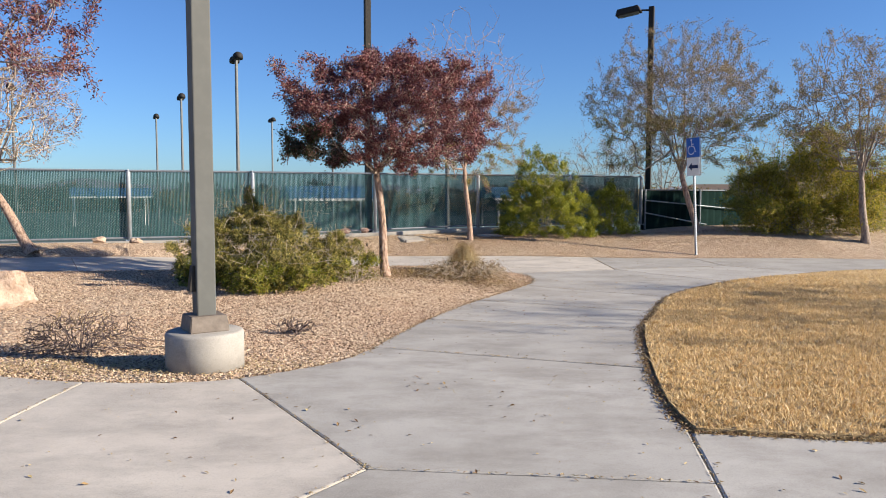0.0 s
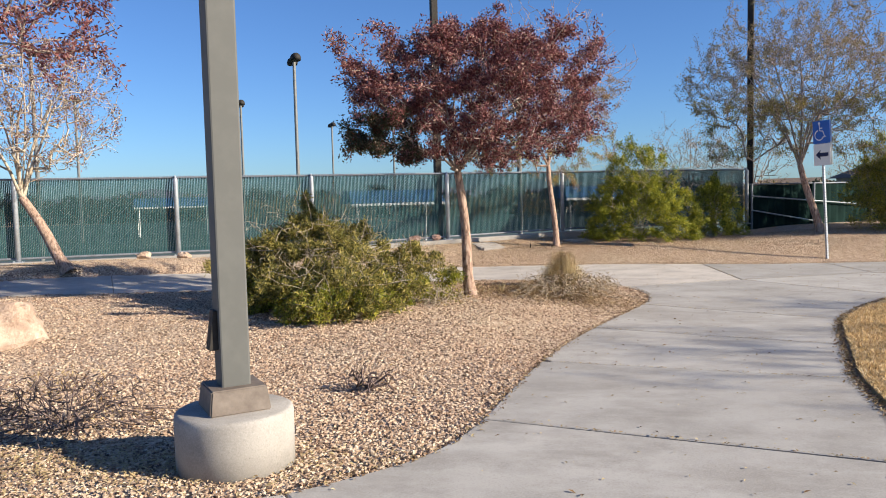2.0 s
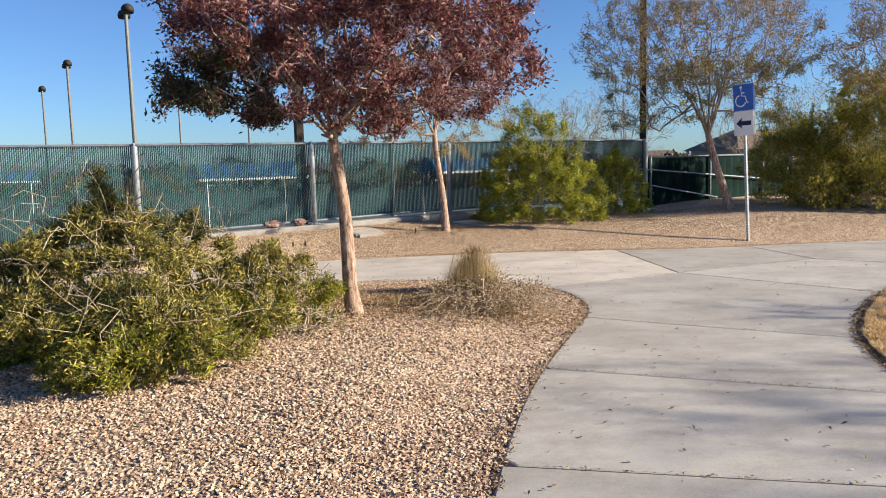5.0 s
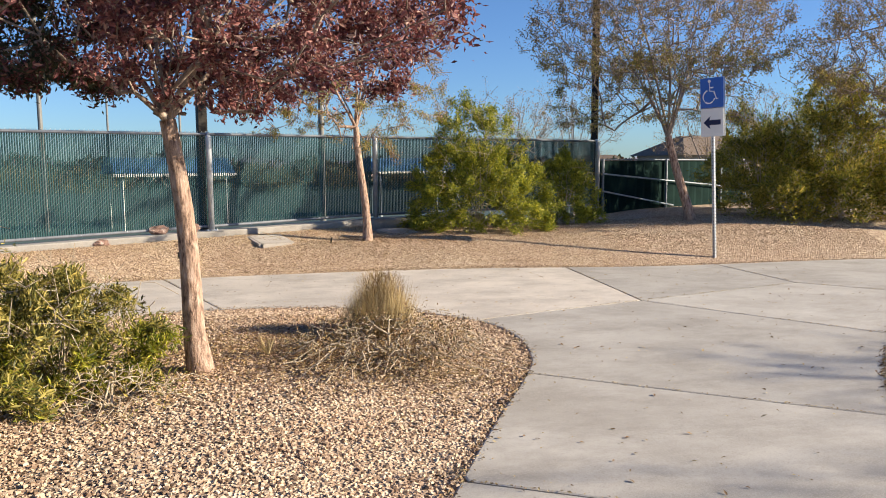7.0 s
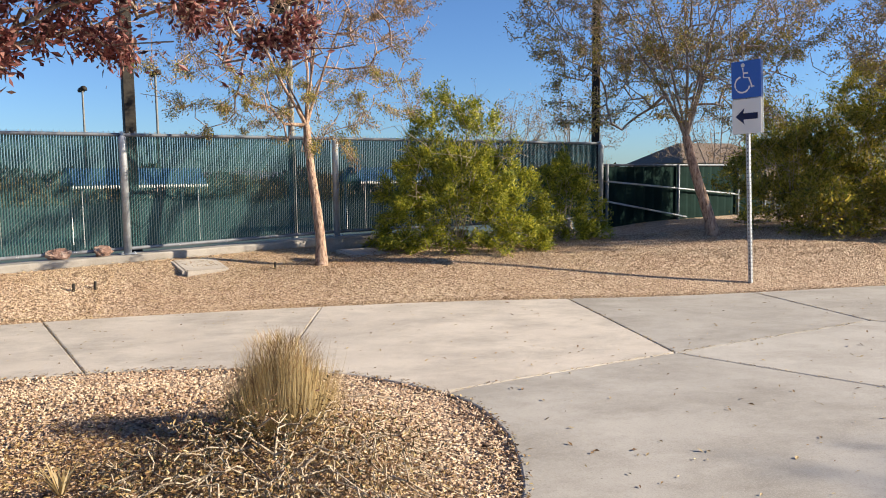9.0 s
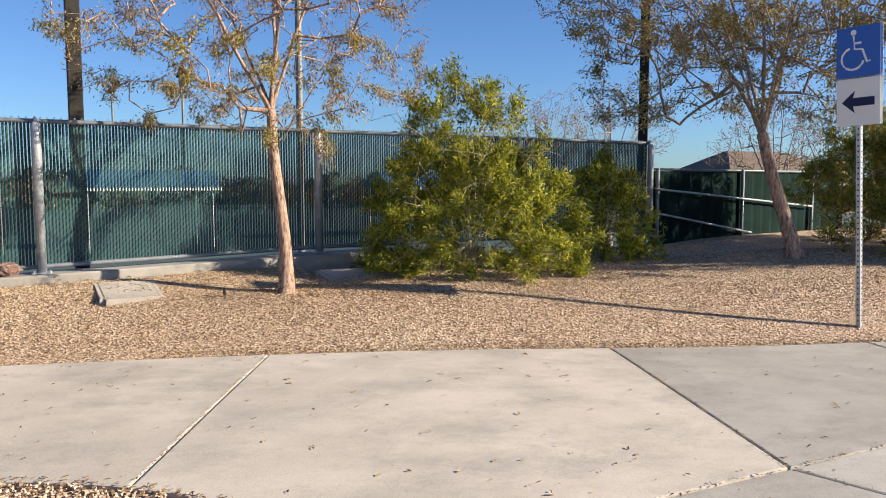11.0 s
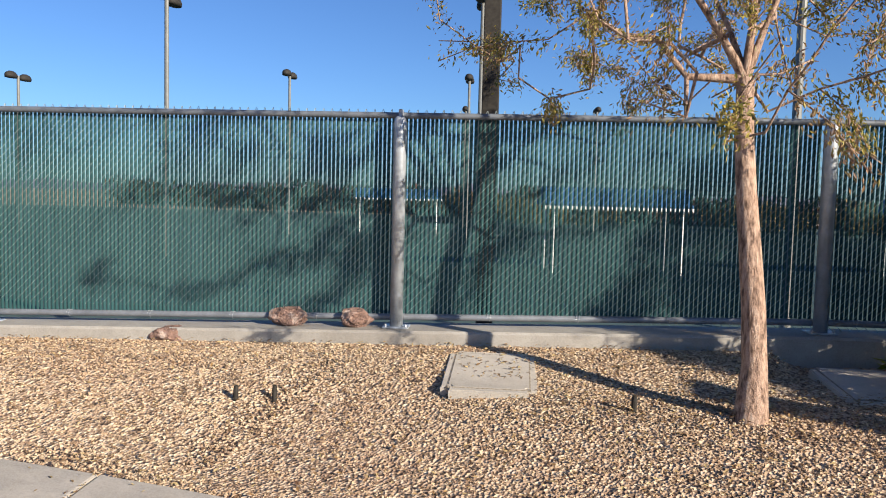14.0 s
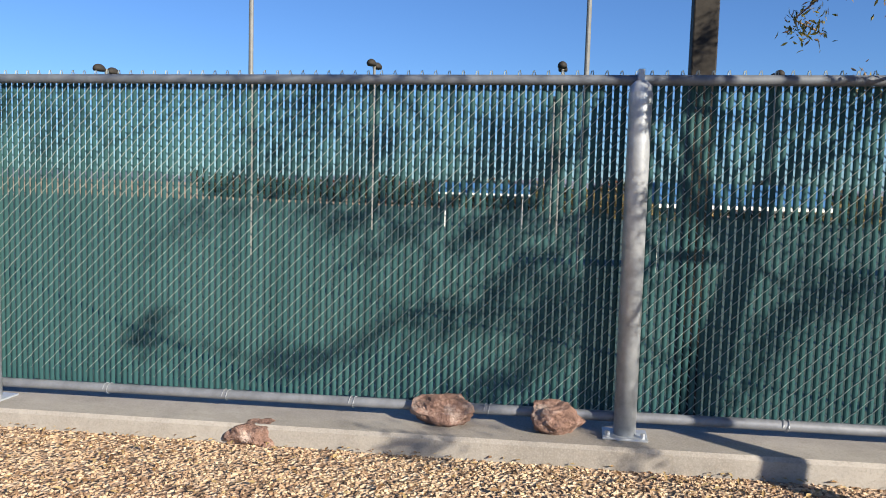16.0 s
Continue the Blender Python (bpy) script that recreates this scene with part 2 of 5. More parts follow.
def box(bm, x0, x1, y0, y1, z0, z1, bevel=0.0):
    r = bmesh.ops.create_cube(bm, size=1, matrix=Matrix.LocRotScale(((x0 + x1) / 2, (y0 + y1) / 2, (z0 + z1) / 2), None, (x1 - x0, y1 - y0, z1 - z0)))
    if bevel:
        es = {e for v in r["verts"] for e in v.link_edges}
        bmesh.ops.bevel(bm, geom=list(es), offset=bevel, segments=2, affect="EDGES", profile=0.5)
    return bm


def tube(bm, pts, radii, sides=8, caps=True):
    """A tapered tube along points."""
    pts = [Vector(p) for p in pts]
    rings = []
    for i, p in enumerate(pts):
        d = (pts[min(i + 1, len(pts) - 1)] - pts[max(i - 1, 0)]).normalized()
        a = d.orthogonal().normalized() if abs(d.z) < 0.95 else Vector((1, 0, 0)).cross(d).normalized()
        b = d.cross(a)
        r = radii[i] if hasattr(radii, "__len__") else radii
        rings.append([bm.verts.new(p + r * (math.cos(u) * a + math.sin(u) * b)) for u in (2 * math.pi * k / sides for k in range(sides))])
    for q, w in zip(rings, rings[1:]):
        for k in range(sides):
            bm.faces.new((q[k], q[(k + 1) % sides], w[(k + 1) % sides], w[k]))
    if caps:
        bm.faces.new(list(reversed(rings[0])))
        bm.faces.new(rings[-1])
    return bm


def lathe(bm, profile, segments=32):
    rings = [[bm.verts.new((r * math.cos(a), r * math.sin(a), z)) for a in (2 * math.pi * k / segments for k in range(segments))] for r, z in profile]
    for q, w in zip(rings, rings[1:]):
        for k in range(segments):
            bm.faces.new((q[k], q[(k + 1) % segments], w[(k + 1) % segments], w[k]))
    bm.faces.new(list(reversed(rings[0])))
    bm.faces.new(rings[-1])
    return bm


# ---- the lie of the land ----
def sm(a, b, v):
    u = np.clip((v - a) / (b - a), 0, 1)
    return u * u * (3 - 2 * u)


FU = Vector((0.9205, 0.3907))
FN = Vector((0.3907, -0.9205))
FB = Vector((-2.07, 23.0))


def fence_dist(x, y):
    """How far a place lies in front of the fence line."""
    return (x - FB.x) * FN.x + (y - FB.y) * FN.y


def level(x, y):
    """Height of the paved ground."""
    return -0.17 * sm(5, 14, y) + 0.06 * sm(16, 21, y) * (1 - sm(2, 6, x)) + 0.30 * sm(-3.5, -10, x) * sm(10, 16, y)


def far_edge(x):
    return np.where(x < -2, 20.5 - 0.62 * np.clip(-2 - x, 0, None) ** 1.08 * 0.82, 20.65 + 0 * x)


def land(x, y):
    """Height of the gravel, with the bank that rises to the fence and the drop behind it."""
    d = y - far_edge(x)
    bank = (0.35 - 0.12 * sm(-3, -9, x)) * sm(0.05, 1.9, d) + 0.15 * sm(5.5, 9, x) * sm(0.6, 3.5, d)
    bank = bank + 0.08 * sm(1.0, 3.0, d) * sm(0, 3, x)
    h = level(x, y) + bank
    near_kerb = 1 - sm(0.25, 1.3, fence_dist(x, y))
    along = (x - FB.x) * FU.x + (y - FB.y) * FU.y
    want = 0.315 + 0.022 * np.clip(along, -4, 3)
    h = np.where(along < 3.0, h + (want - h) * near_kerb, h)
    back = -fence_dist(x, y)
    return h * (1 - sm(0.6, 3.0, back)) - 1.5 * sm(0.6, 3.0, back)


def land_with_island(x, y):
    """The land with the low mound of the planted island."""
    x, y = np.atleast_1d(np.asarray(x, float)), np.atleast_1d(np.asarray(y, float))
    gap = np.full(x.shape, 9.0)
    for p in island_line:
        gap = np.minimum(gap, np.hypot(x - p.x, y - p.y))
    inner = inside(ISLAND_XY, x, y)
    return land(x, y) + np.where(inner, 0.19 * sm(0.05, 1.6, gap) * sm(8.5, 12.5, y), 0)


def ground_at(x, y):
    return float(land_with_island(x, y)[0])


# ---- ground ----
def grid_axis(near0, near1, step, reach):
    a = list(np.arange(near0, near1 + 1e-6, step))
    d = step
    lo, hi = [], []
    x = near0
    while x > -reach:
        d *= 1.5
        x -= d
        lo.append(x)
    x, d = near1, step
    while x < reach:
        d *= 1.5
        x += d
        hi.append(x)
    return np.array(lo[::-1] + a + hi)


gx, gy = grid_axis(-14, 16, 0.3, 1500), grid_axis(-4, 34, 0.3, 1500)
XX, YY = np.meshgrid(gx, gy)
nx, ny = len(gx), len(gy)


# outlines of the paving: the gravel island's side, then the lawn's side
ISLAND = [(-14, 8.6), (-8, 7.6), (-5.4, 7.0), (-3.91, 6.59), (-3.32, 6.42), (-2.81, 6.36), (-2.32, 6.36), (-1.88, 6.47), (-1.46, 6.78), (-1.05, 7.22), (-0.77, 7.90),
          (-0.56, 8.80), (-0.20, 10.2), (0.32, 11.75), (0.95, 13.2), (1.60, 14.55), (1.78, 15.1), (1.86, 15.8), (1.75, 16.5), (1.35, 17.05), (0.95, 17.4),
          (0.2, 17.76), (-0.8, 17.93), (-1.8, 17.88), (-3.2, 17.55), (-5.0, 17.0), (-7.2, 15.5), (-8.7, 14.8), (-14, 12.2)]
FAR = [(-14, 14.9), (-9.8, 17.0), (-8.4, 17.8), (-6.2, 19.1), (-4.2, 20.0), (-2.05, 20.45), (-0.4, 20.6), (0.8, 20.65), (4.0, 20.65), (6.8, 20.7), (9.9, 20.8), (12.5, 20.2), (17, 18.6)]
LAWN = [(17, 18.0), (10.3, 17.6), (7.5, 16.4), (5.92, 15.3), (4.9, 14.3), (4.3, 13.55), (3.7, 12.6), (3.14, 11.2), (2.65, 9.9), (2.38, 9.1), (2.02, 7.55), (1.78, 6.35), (1.66, 5.5), (1.66, 4.98),
        (2.26, 4.88), (2.84, 4.80), (6, 4.5), (17, 3.6)]


def smooth_line(pts, n=4):
    """A Catmull-Rom curve through points."""
    out = []
    for i in range(len(pts) - 1):
        p0, p1, p2, p3 = (Vector(pts[max(0, min(len(pts) - 1, j))]) for j in (i - 1, i, i + 1, i + 2))
        for k in range(n):
            t = k / n
            out.append(0.5 * (2 * p1 + (p2 - p0) * t + (2 * p0 - 5 * p1 + 4 * p2 - p3) * t * t + (3 * p1 - p0 - 3 * p2 + p3) * t ** 3))
    return out + [Vector(pts[-1])]


island_line, far_line = smooth_line(ISLAND), smooth_line(FAR)
lawn_line = smooth_line(LAWN[:14]) + [Vector(p) for p in LAWN[14:]]
PAVED = [(17, -6), *lawn_line[::-1], *far_line[::-1], *island_line[::-1], (-14, -6)]
PAVED_XY = np.array([tuple(p) for p in PAVED])
ISLAND_XY = np.array([tuple(p) for p in island_line])


def inside(poly, x, y):
    """Even-odd test for arrays of places."""
    x, y = np.asarray(x, float), np.asarray(y, float)
    r = np.zeros(x.shape, bool)
    px, py = poly[:, 0], poly[:, 1]
    j = len(poly) - 1
    for i in range(len(poly)):
        c = (py[i] > y) != (py[j] > y)
        xi = (px[j] - px[i]) * (y - py[i]) / (py[j] - py[i] + 1e-12) + px[i]
        r ^= c & (x < xi)
        j = i
    return r


paved_mask = inside(PAVED_XY, XX, YY)
ZZ = land_with_island(XX, YY) - 0.012
ZZ = np.where(paved_mask, np.minimum(ZZ, level(XX, YY) - 0.05), ZZ)
verts = np.stack([XX, YY, ZZ], -1).reshape(-1, 3)
idx = np.arange(nx * ny).reshape(ny, nx)
faces = np.stack([idx[:-1, :-1], idx[:-1, 1:], idx[1:, 1:], idx[1:, :-1]], -1).reshape(-1, 4)
ground = tagged(raw("ground", verts, faces, gravel_mat, smooth=True), "tan and pink crushed gravel ground rising to a bank", "ground", kind="structure")

pavement = tagged(new("pavement"), "grey concrete walkway slabs with dirt-filled joints", "pavement", kind="structure")


def slab(cell, outline, material):
    """The part of an outline that lies in a convex cell, as a thick slab with eased edges."""
    bm = bmesh.new()
    corners = [bm.verts.new((x, y, 0)) for x, y in outline]
    for tri in tessellate_polygon([[Vector((x, y, 0)) for x, y in outline]]):
        bm.faces.new([corners[i] for i in tri])
    c = Vector((sum(p[0] for p in cell) / len(cell), sum(p[1] for p in cell) / len(cell), 0))
    for a, b in zip(cell, cell[1:] + cell[:1]):
        d = Vector((b[0] - a[0], b[1] - a[1], 0))
        n = Vector((d.y, -d.x, 0)).normalized()
        if n.dot(c - Vector((a[0], a[1], 0))) > 0:
            n = -n
        bmesh.ops.bisect_plane(bm, geom=bm.verts[:] + bm.edges[:] + bm.faces[:], plane_co=Vector((a[0], a[1], 0)) - n * 0.007, plane_no=n, clear_outer=True)
    if not bm.faces:
        bm.free()
        return
    bmesh.ops.recalc_face_normals(bm, faces=bm.faces[:])
    xs, ys = [v.co.x for v in bm.verts], [v.co.y for v in bm.verts]
    for k in range(int(min(xs)), int(max(xs)) + 1):
        bmesh.ops.bisect_plane(bm, geom=bm.verts[:] + bm.edges[:] + bm.faces[:], plane_co=(k, 0, 0), plane_no=(1, 0, 0))
    for k in range(int(min(ys)), int(max(ys)) + 1):
        bmesh.ops.bisect_plane(bm, geom=bm.verts[:] + bm.edges[:] + bm.faces[:], plane_co=(0, k, 0), plane_no=(0, 1, 0))
    rim = bmesh.ops.inset_region(bm, faces=bm.faces[:], thickness=0.012, use_even_offset=True, use_boundary=True)
    for v in bm.verts:
        v.co.z = float(level(v.co.x, v.co.y))
    border = {v for e in bm.edges if e.is_boundary for v in e.verts}
    for v in border:
        v.co.z -= 0.005
    walls = bmesh.ops.extrude_edge_only(bm, edges=[e for e in bm.edges if e.is_boundary])
    for v in (g for g in walls["geom"] if isinstance(g, bmesh.types.BMVert)):
        v.co.z -= 0.09
    bmesh.ops.recalc_face_normals(bm, faces=bm.faces[:])
    part("slab", bm, material, pavement)


CELLS = [
    [(-0.44, 4.31), (-2.196, 7.2), (-3.05, 7.2), (-3.15, 2.2), (-1.9, 2.2)],
    [(-3.05, 7.2), (-3.15, 2.2), (-6.6, 2.2), (-6.6, 8.4)],
    [(-6.6, 8.4), (-6.6, 2.2), (-14, 2.2), (-14, 9.5)],
    [(-0.44, 4.31), (1.52, 4.10), (1.96, 6.97), (-0.75, 8.01), (-3.0, 8.9), (-2.196, 7.2)],
    [(-0.75, 8.01), (3.0, 6.56), (4.0, 8.77), (-0.12, 10.16), (-2.5, 10.95)],
    [(-0.12, 10.16), (4.0, 8.77), (4.2, 10.39), (0.61, 12.36), (-1.5, 13.5)],
    [(0.61, 12.36), (4.2, 10.39), (5.0, 12.05), (1.58, 14.5), (0.18, 15.5)],
    [(1.58, 14.5), (5.0, 12.05), (6.2, 14.6), (4.0, 17.54), (1.83, 16.82), (0.8, 16.2), (0.5, 15.3)],
    [(4.0, 17.54), (6.2, 14.6), (9.0, 16.3), (6.90, 18.52)],
    [(6.90, 18.52), (9.0, 16.3), (17, 16.3), (17, 22), (6.78, 22)],
    [(4.0, 17.54), (6.90, 18.52), (6.78, 22), (4.06, 22)],
    [(1.83, 16.82), (4.0, 17.54), (4.06, 22), (0.97, 22), (0.29, 17.64), (0.22, 17.1), (1.0, 16.54)],
    [(0.29, 17.64), (0.97, 22), (-3.2, 22), (-1.36, 17.95), (-1.2, 17.6)],
    [(-1.36, 17.95), (-3.2, 22), (-6.4, 22), (-3.9, 17.0), (-1.2, 17.6)],
    [(-4.0, 17.2), (-6.4, 22), (-10, 20), (-7.4, 15.3), (-5, 15.6)],
    [(-7.4, 15.3), (-10, 20), (-14, 18), (-14, 11.5), (-8, 14)],
    [(-0.44, 4.31), (-1.9, 2.2), (-1.9, 0.4), (0.93, 0.4), (1.52, 4.10)],
    [(1.52, 4.10), (0.93, 0.4), (4.4, 0.4), (4.4, 5.4), (1.727, 5.4)],
    [(4.4, 0.4), (7.6, 0.4), (7.6, 5.4), (4.4, 5.4)],
    [(7.6, 0.4), (17, 0.4), (17, 5.4), (7.6, 5.4)],
    [(-14, 2.2), (-14, -6), (-1.9, -6), (-1.9, 2.2)],
    [(-1.9, -6), (17, -6), (17, 0.4), (-1.9, 0.4)],
]
for k, cell in enumerate(CELLS):
    slab(cell, [tuple(p) for p in PAVED], walk_mat if k in (3, 4, 5, 6, 7, 8, 9, 10, 16, 17) else concrete_mat)

# bed under the slabs, seen in the joints
keep = paved_mask[:-1, :-1] & paved_mask[1:, 1:] & paved_mask[:-1, 1:] & paved_mask[1:, :-1]
bed_v = np.stack([XX, YY, level(XX, YY) - 0.018], -1).reshape(-1, 3)
bed_f = faces.reshape(ny - 1, nx - 1, 4)[keep]
used = np.unique(bed_f)
remap = np.zeros(len(bed_v), int)
remap[used] = np.arange(len(used))
tagged(raw("joint_fill", bed_v[used], remap[bed_f], joint_mat), "pale grit and dirt filling the paving joints", "joint fill", kind="structure")

# lawn of dormant grass
lawn_poly = [tuple(p) for p in lawn_line]
LAWN_XY = np.array([(17, 18.0), *lawn_poly, (17, 3.6)])
c_in = Vector((9, 10))
shrunk = [(Vector(p) + (c_in - Vector(p)).normalized() * 0.07) for p in lawn_poly]
bm = bmesh.new()
bm.faces.new([bm.verts.new((p.x, p.y, 0)) for p in shrunk])
bmesh.ops.triangulate(bm, faces=bm.faces[:])
for k in range(1, 17):
    bmesh.ops.bisect_plane(bm, geom=bm.verts[:] + bm.edges[:] + bm.faces[:], plane_co=(k, 0, 0), plane_no=(1, 0, 0))
for k in range(4, 18):
    bmesh.ops.bisect_plane(bm, geom=bm.verts[:] + bm.edges[:] + bm.faces[:], plane_co=(0, k, 0), plane_no=(0, 1, 0))
for v in bm.verts:
    v.co.z = float(level(v.co.x, v.co.y)) + 0.02
walls = bmesh.ops.extrude_edge_only(bm, edges=[e for e in bm.edges if e.is_boundary])
for v in (g for g in walls["geom"] if isinstance(g, bmesh.types.BMVert)):
    v.co.z -= 0.12
lawn = tagged(part("lawn", bm, turf_mat), "dormant straw-yellow lawn with a worn edge", "lawn", kind="structure")


# ---- loose ground cover ----
rng = np.random.default_rng(7)


def scatter(n, x0, x1, y0, y1, test):
    p = rng.uniform((x0, y0), (x1, y1), (n, 2))
    return p[test(p[:, 0], p[:, 1])]


def pebbles(name, xy, lo, hi, label, material, sink=0.25):
    """Loose six-faced stones, joined."""
    n = len(xy)
    cube = np.array([(-1, -1, -1), (1, -1, -1), (1, 1, -1), (-1, 1, -1), (-1, -1, 1), (1, -1, 1), (1, 1, 1), (-1, 1, 1)], float)
    f = np.array([(0, 3, 2, 1), (4, 5, 6, 7), (0, 1, 5, 4), (1, 2, 6, 5), (2, 3, 7, 6), (3, 0, 4, 7)])
    v = cube[None] * rng.uniform(0.55, 1.15, (n, 8, 3))
    s = rng.uniform(lo, hi, (n, 1, 1)) * rng.uniform((0.7, 0.6, 0.38), (1.4, 1.0, 0.72), (n, 1, 3))
    v = v * s
    tilt = rng.normal(0, 0.45, n)
    c, q = np.cos(tilt), np.sin(tilt)
    v = np.stack([v[..., 0] * c[:, None] + v[..., 2] * q[:, None], v[..., 1], -v[..., 0] * q[:, None] + v[..., 2] * c[:, None]], -1)
    a = rng.uniform(0, 6.28, n)
    c, q = np.cos(a)[:, None], np.sin(a)[:, None]
    v = np.stack([v[..., 0] * c - v[..., 1] * q, v[..., 0] * q + v[..., 1] * c, v[..., 2]], -1)
    z = land_with_island(xy[:, 0], xy[:, 1]) - 0.012 + (rng.uniform(0.4, 1.25, n) - sink) * s[:, 0, 2]
    v += np.stack([xy[:, 0], xy[:, 1], z], -1)[:, None]
    return tagged(raw(name, v.reshape(-1, 3), (f[None] + 8 * np.arange(n)[:, None, None]).reshape(-1, 4), material), label, "gravel", kind="stuff")


def open_gravel(x, y):
    return ~inside(PAVED_XY, x, y) & ~inside(LAWN_XY, x, y) & (fence_dist(x, y) > 0.22)


PEBBLES = np.concatenate([scatter(105000, -4.2, 2.0, 6.2, 18.2, open_gravel), scatter(30000, -9.5, -4.2, 6.5, 16.5, open_gravel)])
pebbles("gravel", PEBBLES, 0.0058, 0.0132, "loose tan and pinkish angular gravel", pebble_mat)
PEBBLES = np.concatenate([scatter(120000, -6.2, 5.0, 18.8, 24.5, open_gravel), scatter(36000, 5, 11, 20.5, 25.2, open_gravel), scatter(9000, -11, -6, 15, 22, open_gravel)])
pebbles("bank_gravel", PEBBLES, 0.0044, 0.0092, "loose yellow-tan gravel mixed with dry leaf bits", bank_mat, 0.6)


def blades(name, xy, h0, h1, w, material, label, category, lean=0.6, height=level, parent=None):
    """Joined grass blades: one folded triangle pair each."""
    n = len(xy)
    a, b = rng.uniform(0, 6.28, n), rng.uniform(0, 6.28, n)
    h = rng.uniform(h0, h1, n)
    z = height(xy[:, 0], xy[:, 1])
    base = np.stack([xy[:, 0], xy[:, 1], z], -1)
    side = np.stack([np.cos(a), np.sin(a), 0 * a], -1) * w
    l = rng.uniform(0, lean, n) * h
    top = base + np.stack([np.cos(b) * l, np.sin(b) * l, h], -1)
    mid = base * 0.55 + top * 0.45 + np.stack([0 * a, 0 * a, 0.1 * h], -1)
    v = np.stack([base - side, base + side, mid + side * 0.7, top, mid - side * 0.7], 1)
    f = np.array([(0, 1, 2, 4)])
    f2 = np.array([(4, 2, 3)])
    o = 5 * np.arange(n)[:, None]
    fs = (f + o).tolist() + (f2 + o).tolist()
    ob = raw(name, v.reshape(-1, 3), fs, material, parent, label)
    return ob if parent else tagged(ob, label, category, kind="stuff")


LAWN_IN = np.array([tuple(p) for p in shrunk])
gp = np.concatenate([scatter(80000, 1.6, 6.5, 4.5, 14, lambda x, y: inside(LAWN_IN, x, y)), scatter(60000, 3, 14, 4, 18, lambda x, y: inside(LAWN_IN, x, y))])
heart = scatter(2600, 1.6, 8.0, 4.5, 16, lambda x, y: inside(LAWN_IN, x, y))
tufts = heart[rng.integers(0, len(heart), 60000)] + rng.normal(0, 0.035, (60000, 2))
tufts = tufts[inside(LAWN_IN, tufts[:, 0], tufts[:, 1])]
blades("grass", gp, 0.02, 0.055, 0.0045, blade_mat, "short dry straw-coloured grass blades", "grass", 1.4, lambda x, y: level(x, y) + 0.015)
blades("grass_tufts", tufts, 0.03, 0.06, 0.004, blade_mat, "matted taller tufts of dry grass", "grass", 1.6, lambda x, y: level(x, y) + 0.015)


def litter(name, xy, size, height, label, material):
    """Small fallen leaves lying flat."""
    n = len(xy)
    a = rng.uniform(0, 6.28, n)
    s = rng.uniform(0.5, 1.2, n)[:, None] * size
    u = np.stack([np.cos(a), np.sin(a), rng.normal(0, 0.25, n)], -1) * s
    w = np.stack([-np.sin(a), np.cos(a), rng.normal(0, 0.25, n)], -1) * s * 0.42
    z = height(xy[:, 0], xy[:, 1]) + 0.006
    c = np.stack([xy[:, 0], xy[:, 1], z], -1)
    v = np.stack([c - u, c - w + (0, 0, 0.004), c + u, c + w + (0, 0, 0.004)], 1)
    return tagged(raw(name, v.reshape(-1, 3), np.arange(4 * n).reshape(n, 4), material), label, "leaf litter", kind="stuff")


lawn_bits = scatter(9000, 1.6, 9, 4.5, 16, lambda x, y: inside(LAWN_IN, x, y))
litter("lawn_leaves", lawn_bits, 0.034, lambda x, y: level(x, y) + 0.03, "dry leaf bits strewn over the lawn", straw_leaf)
pale_bits = scatter(1500, -6, 8, 2, 20.6, lambda x, y: inside(PAVED_XY, x, y))
litter("pale_leaf_bits", pale_bits, 0.013, level, "tiny pale leaf bits strewn on the concrete", straw_leaf)
on_paving = scatter(1500, -6, 8, 2, 20.6, lambda x, y: inside(PAVED_XY, x, y))
litter("fallen_leaves", on_paving, 0.022, level, "scattered small dry leaves on the concrete", fallen_leaf)
edge_pts = []
for line, dense, wide in ((lawn_line, 300, 0.034), (island_line[8:96], 60, 0.03)):
    for p, q in zip(line, line[1:]):
        k = int(min((q - p).length, 8) * dense)
        for _ in range(k):
            r = p.lerp(q, random.random())
            edge_pts.append((r.x + random.gauss(0.01, wide), r.y + random.gauss(0.01, wide)))
joint_pts = []
for cell in CELLS[:14] + CELLS[16:18]:
    for a, b in zip(cell, cell[1:] + cell[:1]):
        for _ in range(int(math.hypot(b[0] - a[0], b[1] - a[1]) * 22)):
            u = random.random()
            joint_pts.append((a[0] + (b[0] - a[0]) * u + random.gauss(0, 0.012), a[1] + (b[1] - a[1]) * u + random.gauss(0, 0.012)))
joint_pts = np.array(joint_pts)
joint_pts = joint_pts[inside(PAVED_XY, joint_pts[:, 0], joint_pts[:, 1])]
litter("joint_leaves", joint_pts[::2], 0.013, level, "pale leaf bits caught in the paving joints", straw_leaf)
litter("joint_leaves", joint_pts[1::2], 0.013, level, "brown leaf bits caught in the paving joints", fallen_leaf)
litter("edge_leaves", np.array(edge_pts), 0.018, level, "dry leaves caught along the paving edge", fallen_leaf)

# ---- fence ----
SP = 3.44
FENCE_TOP, CURB_TOP = 2.205, 0.415


def fence_at(s, off, z):
    """A place along the fence, off metres in front of its line."""
    p = FB + FU * s + FN * off
    return Vector((p.x, p.y, z))


def curb_height(s):
    return CURB_TOP + 0.025 * min(max(s, -4.0), 3.4)


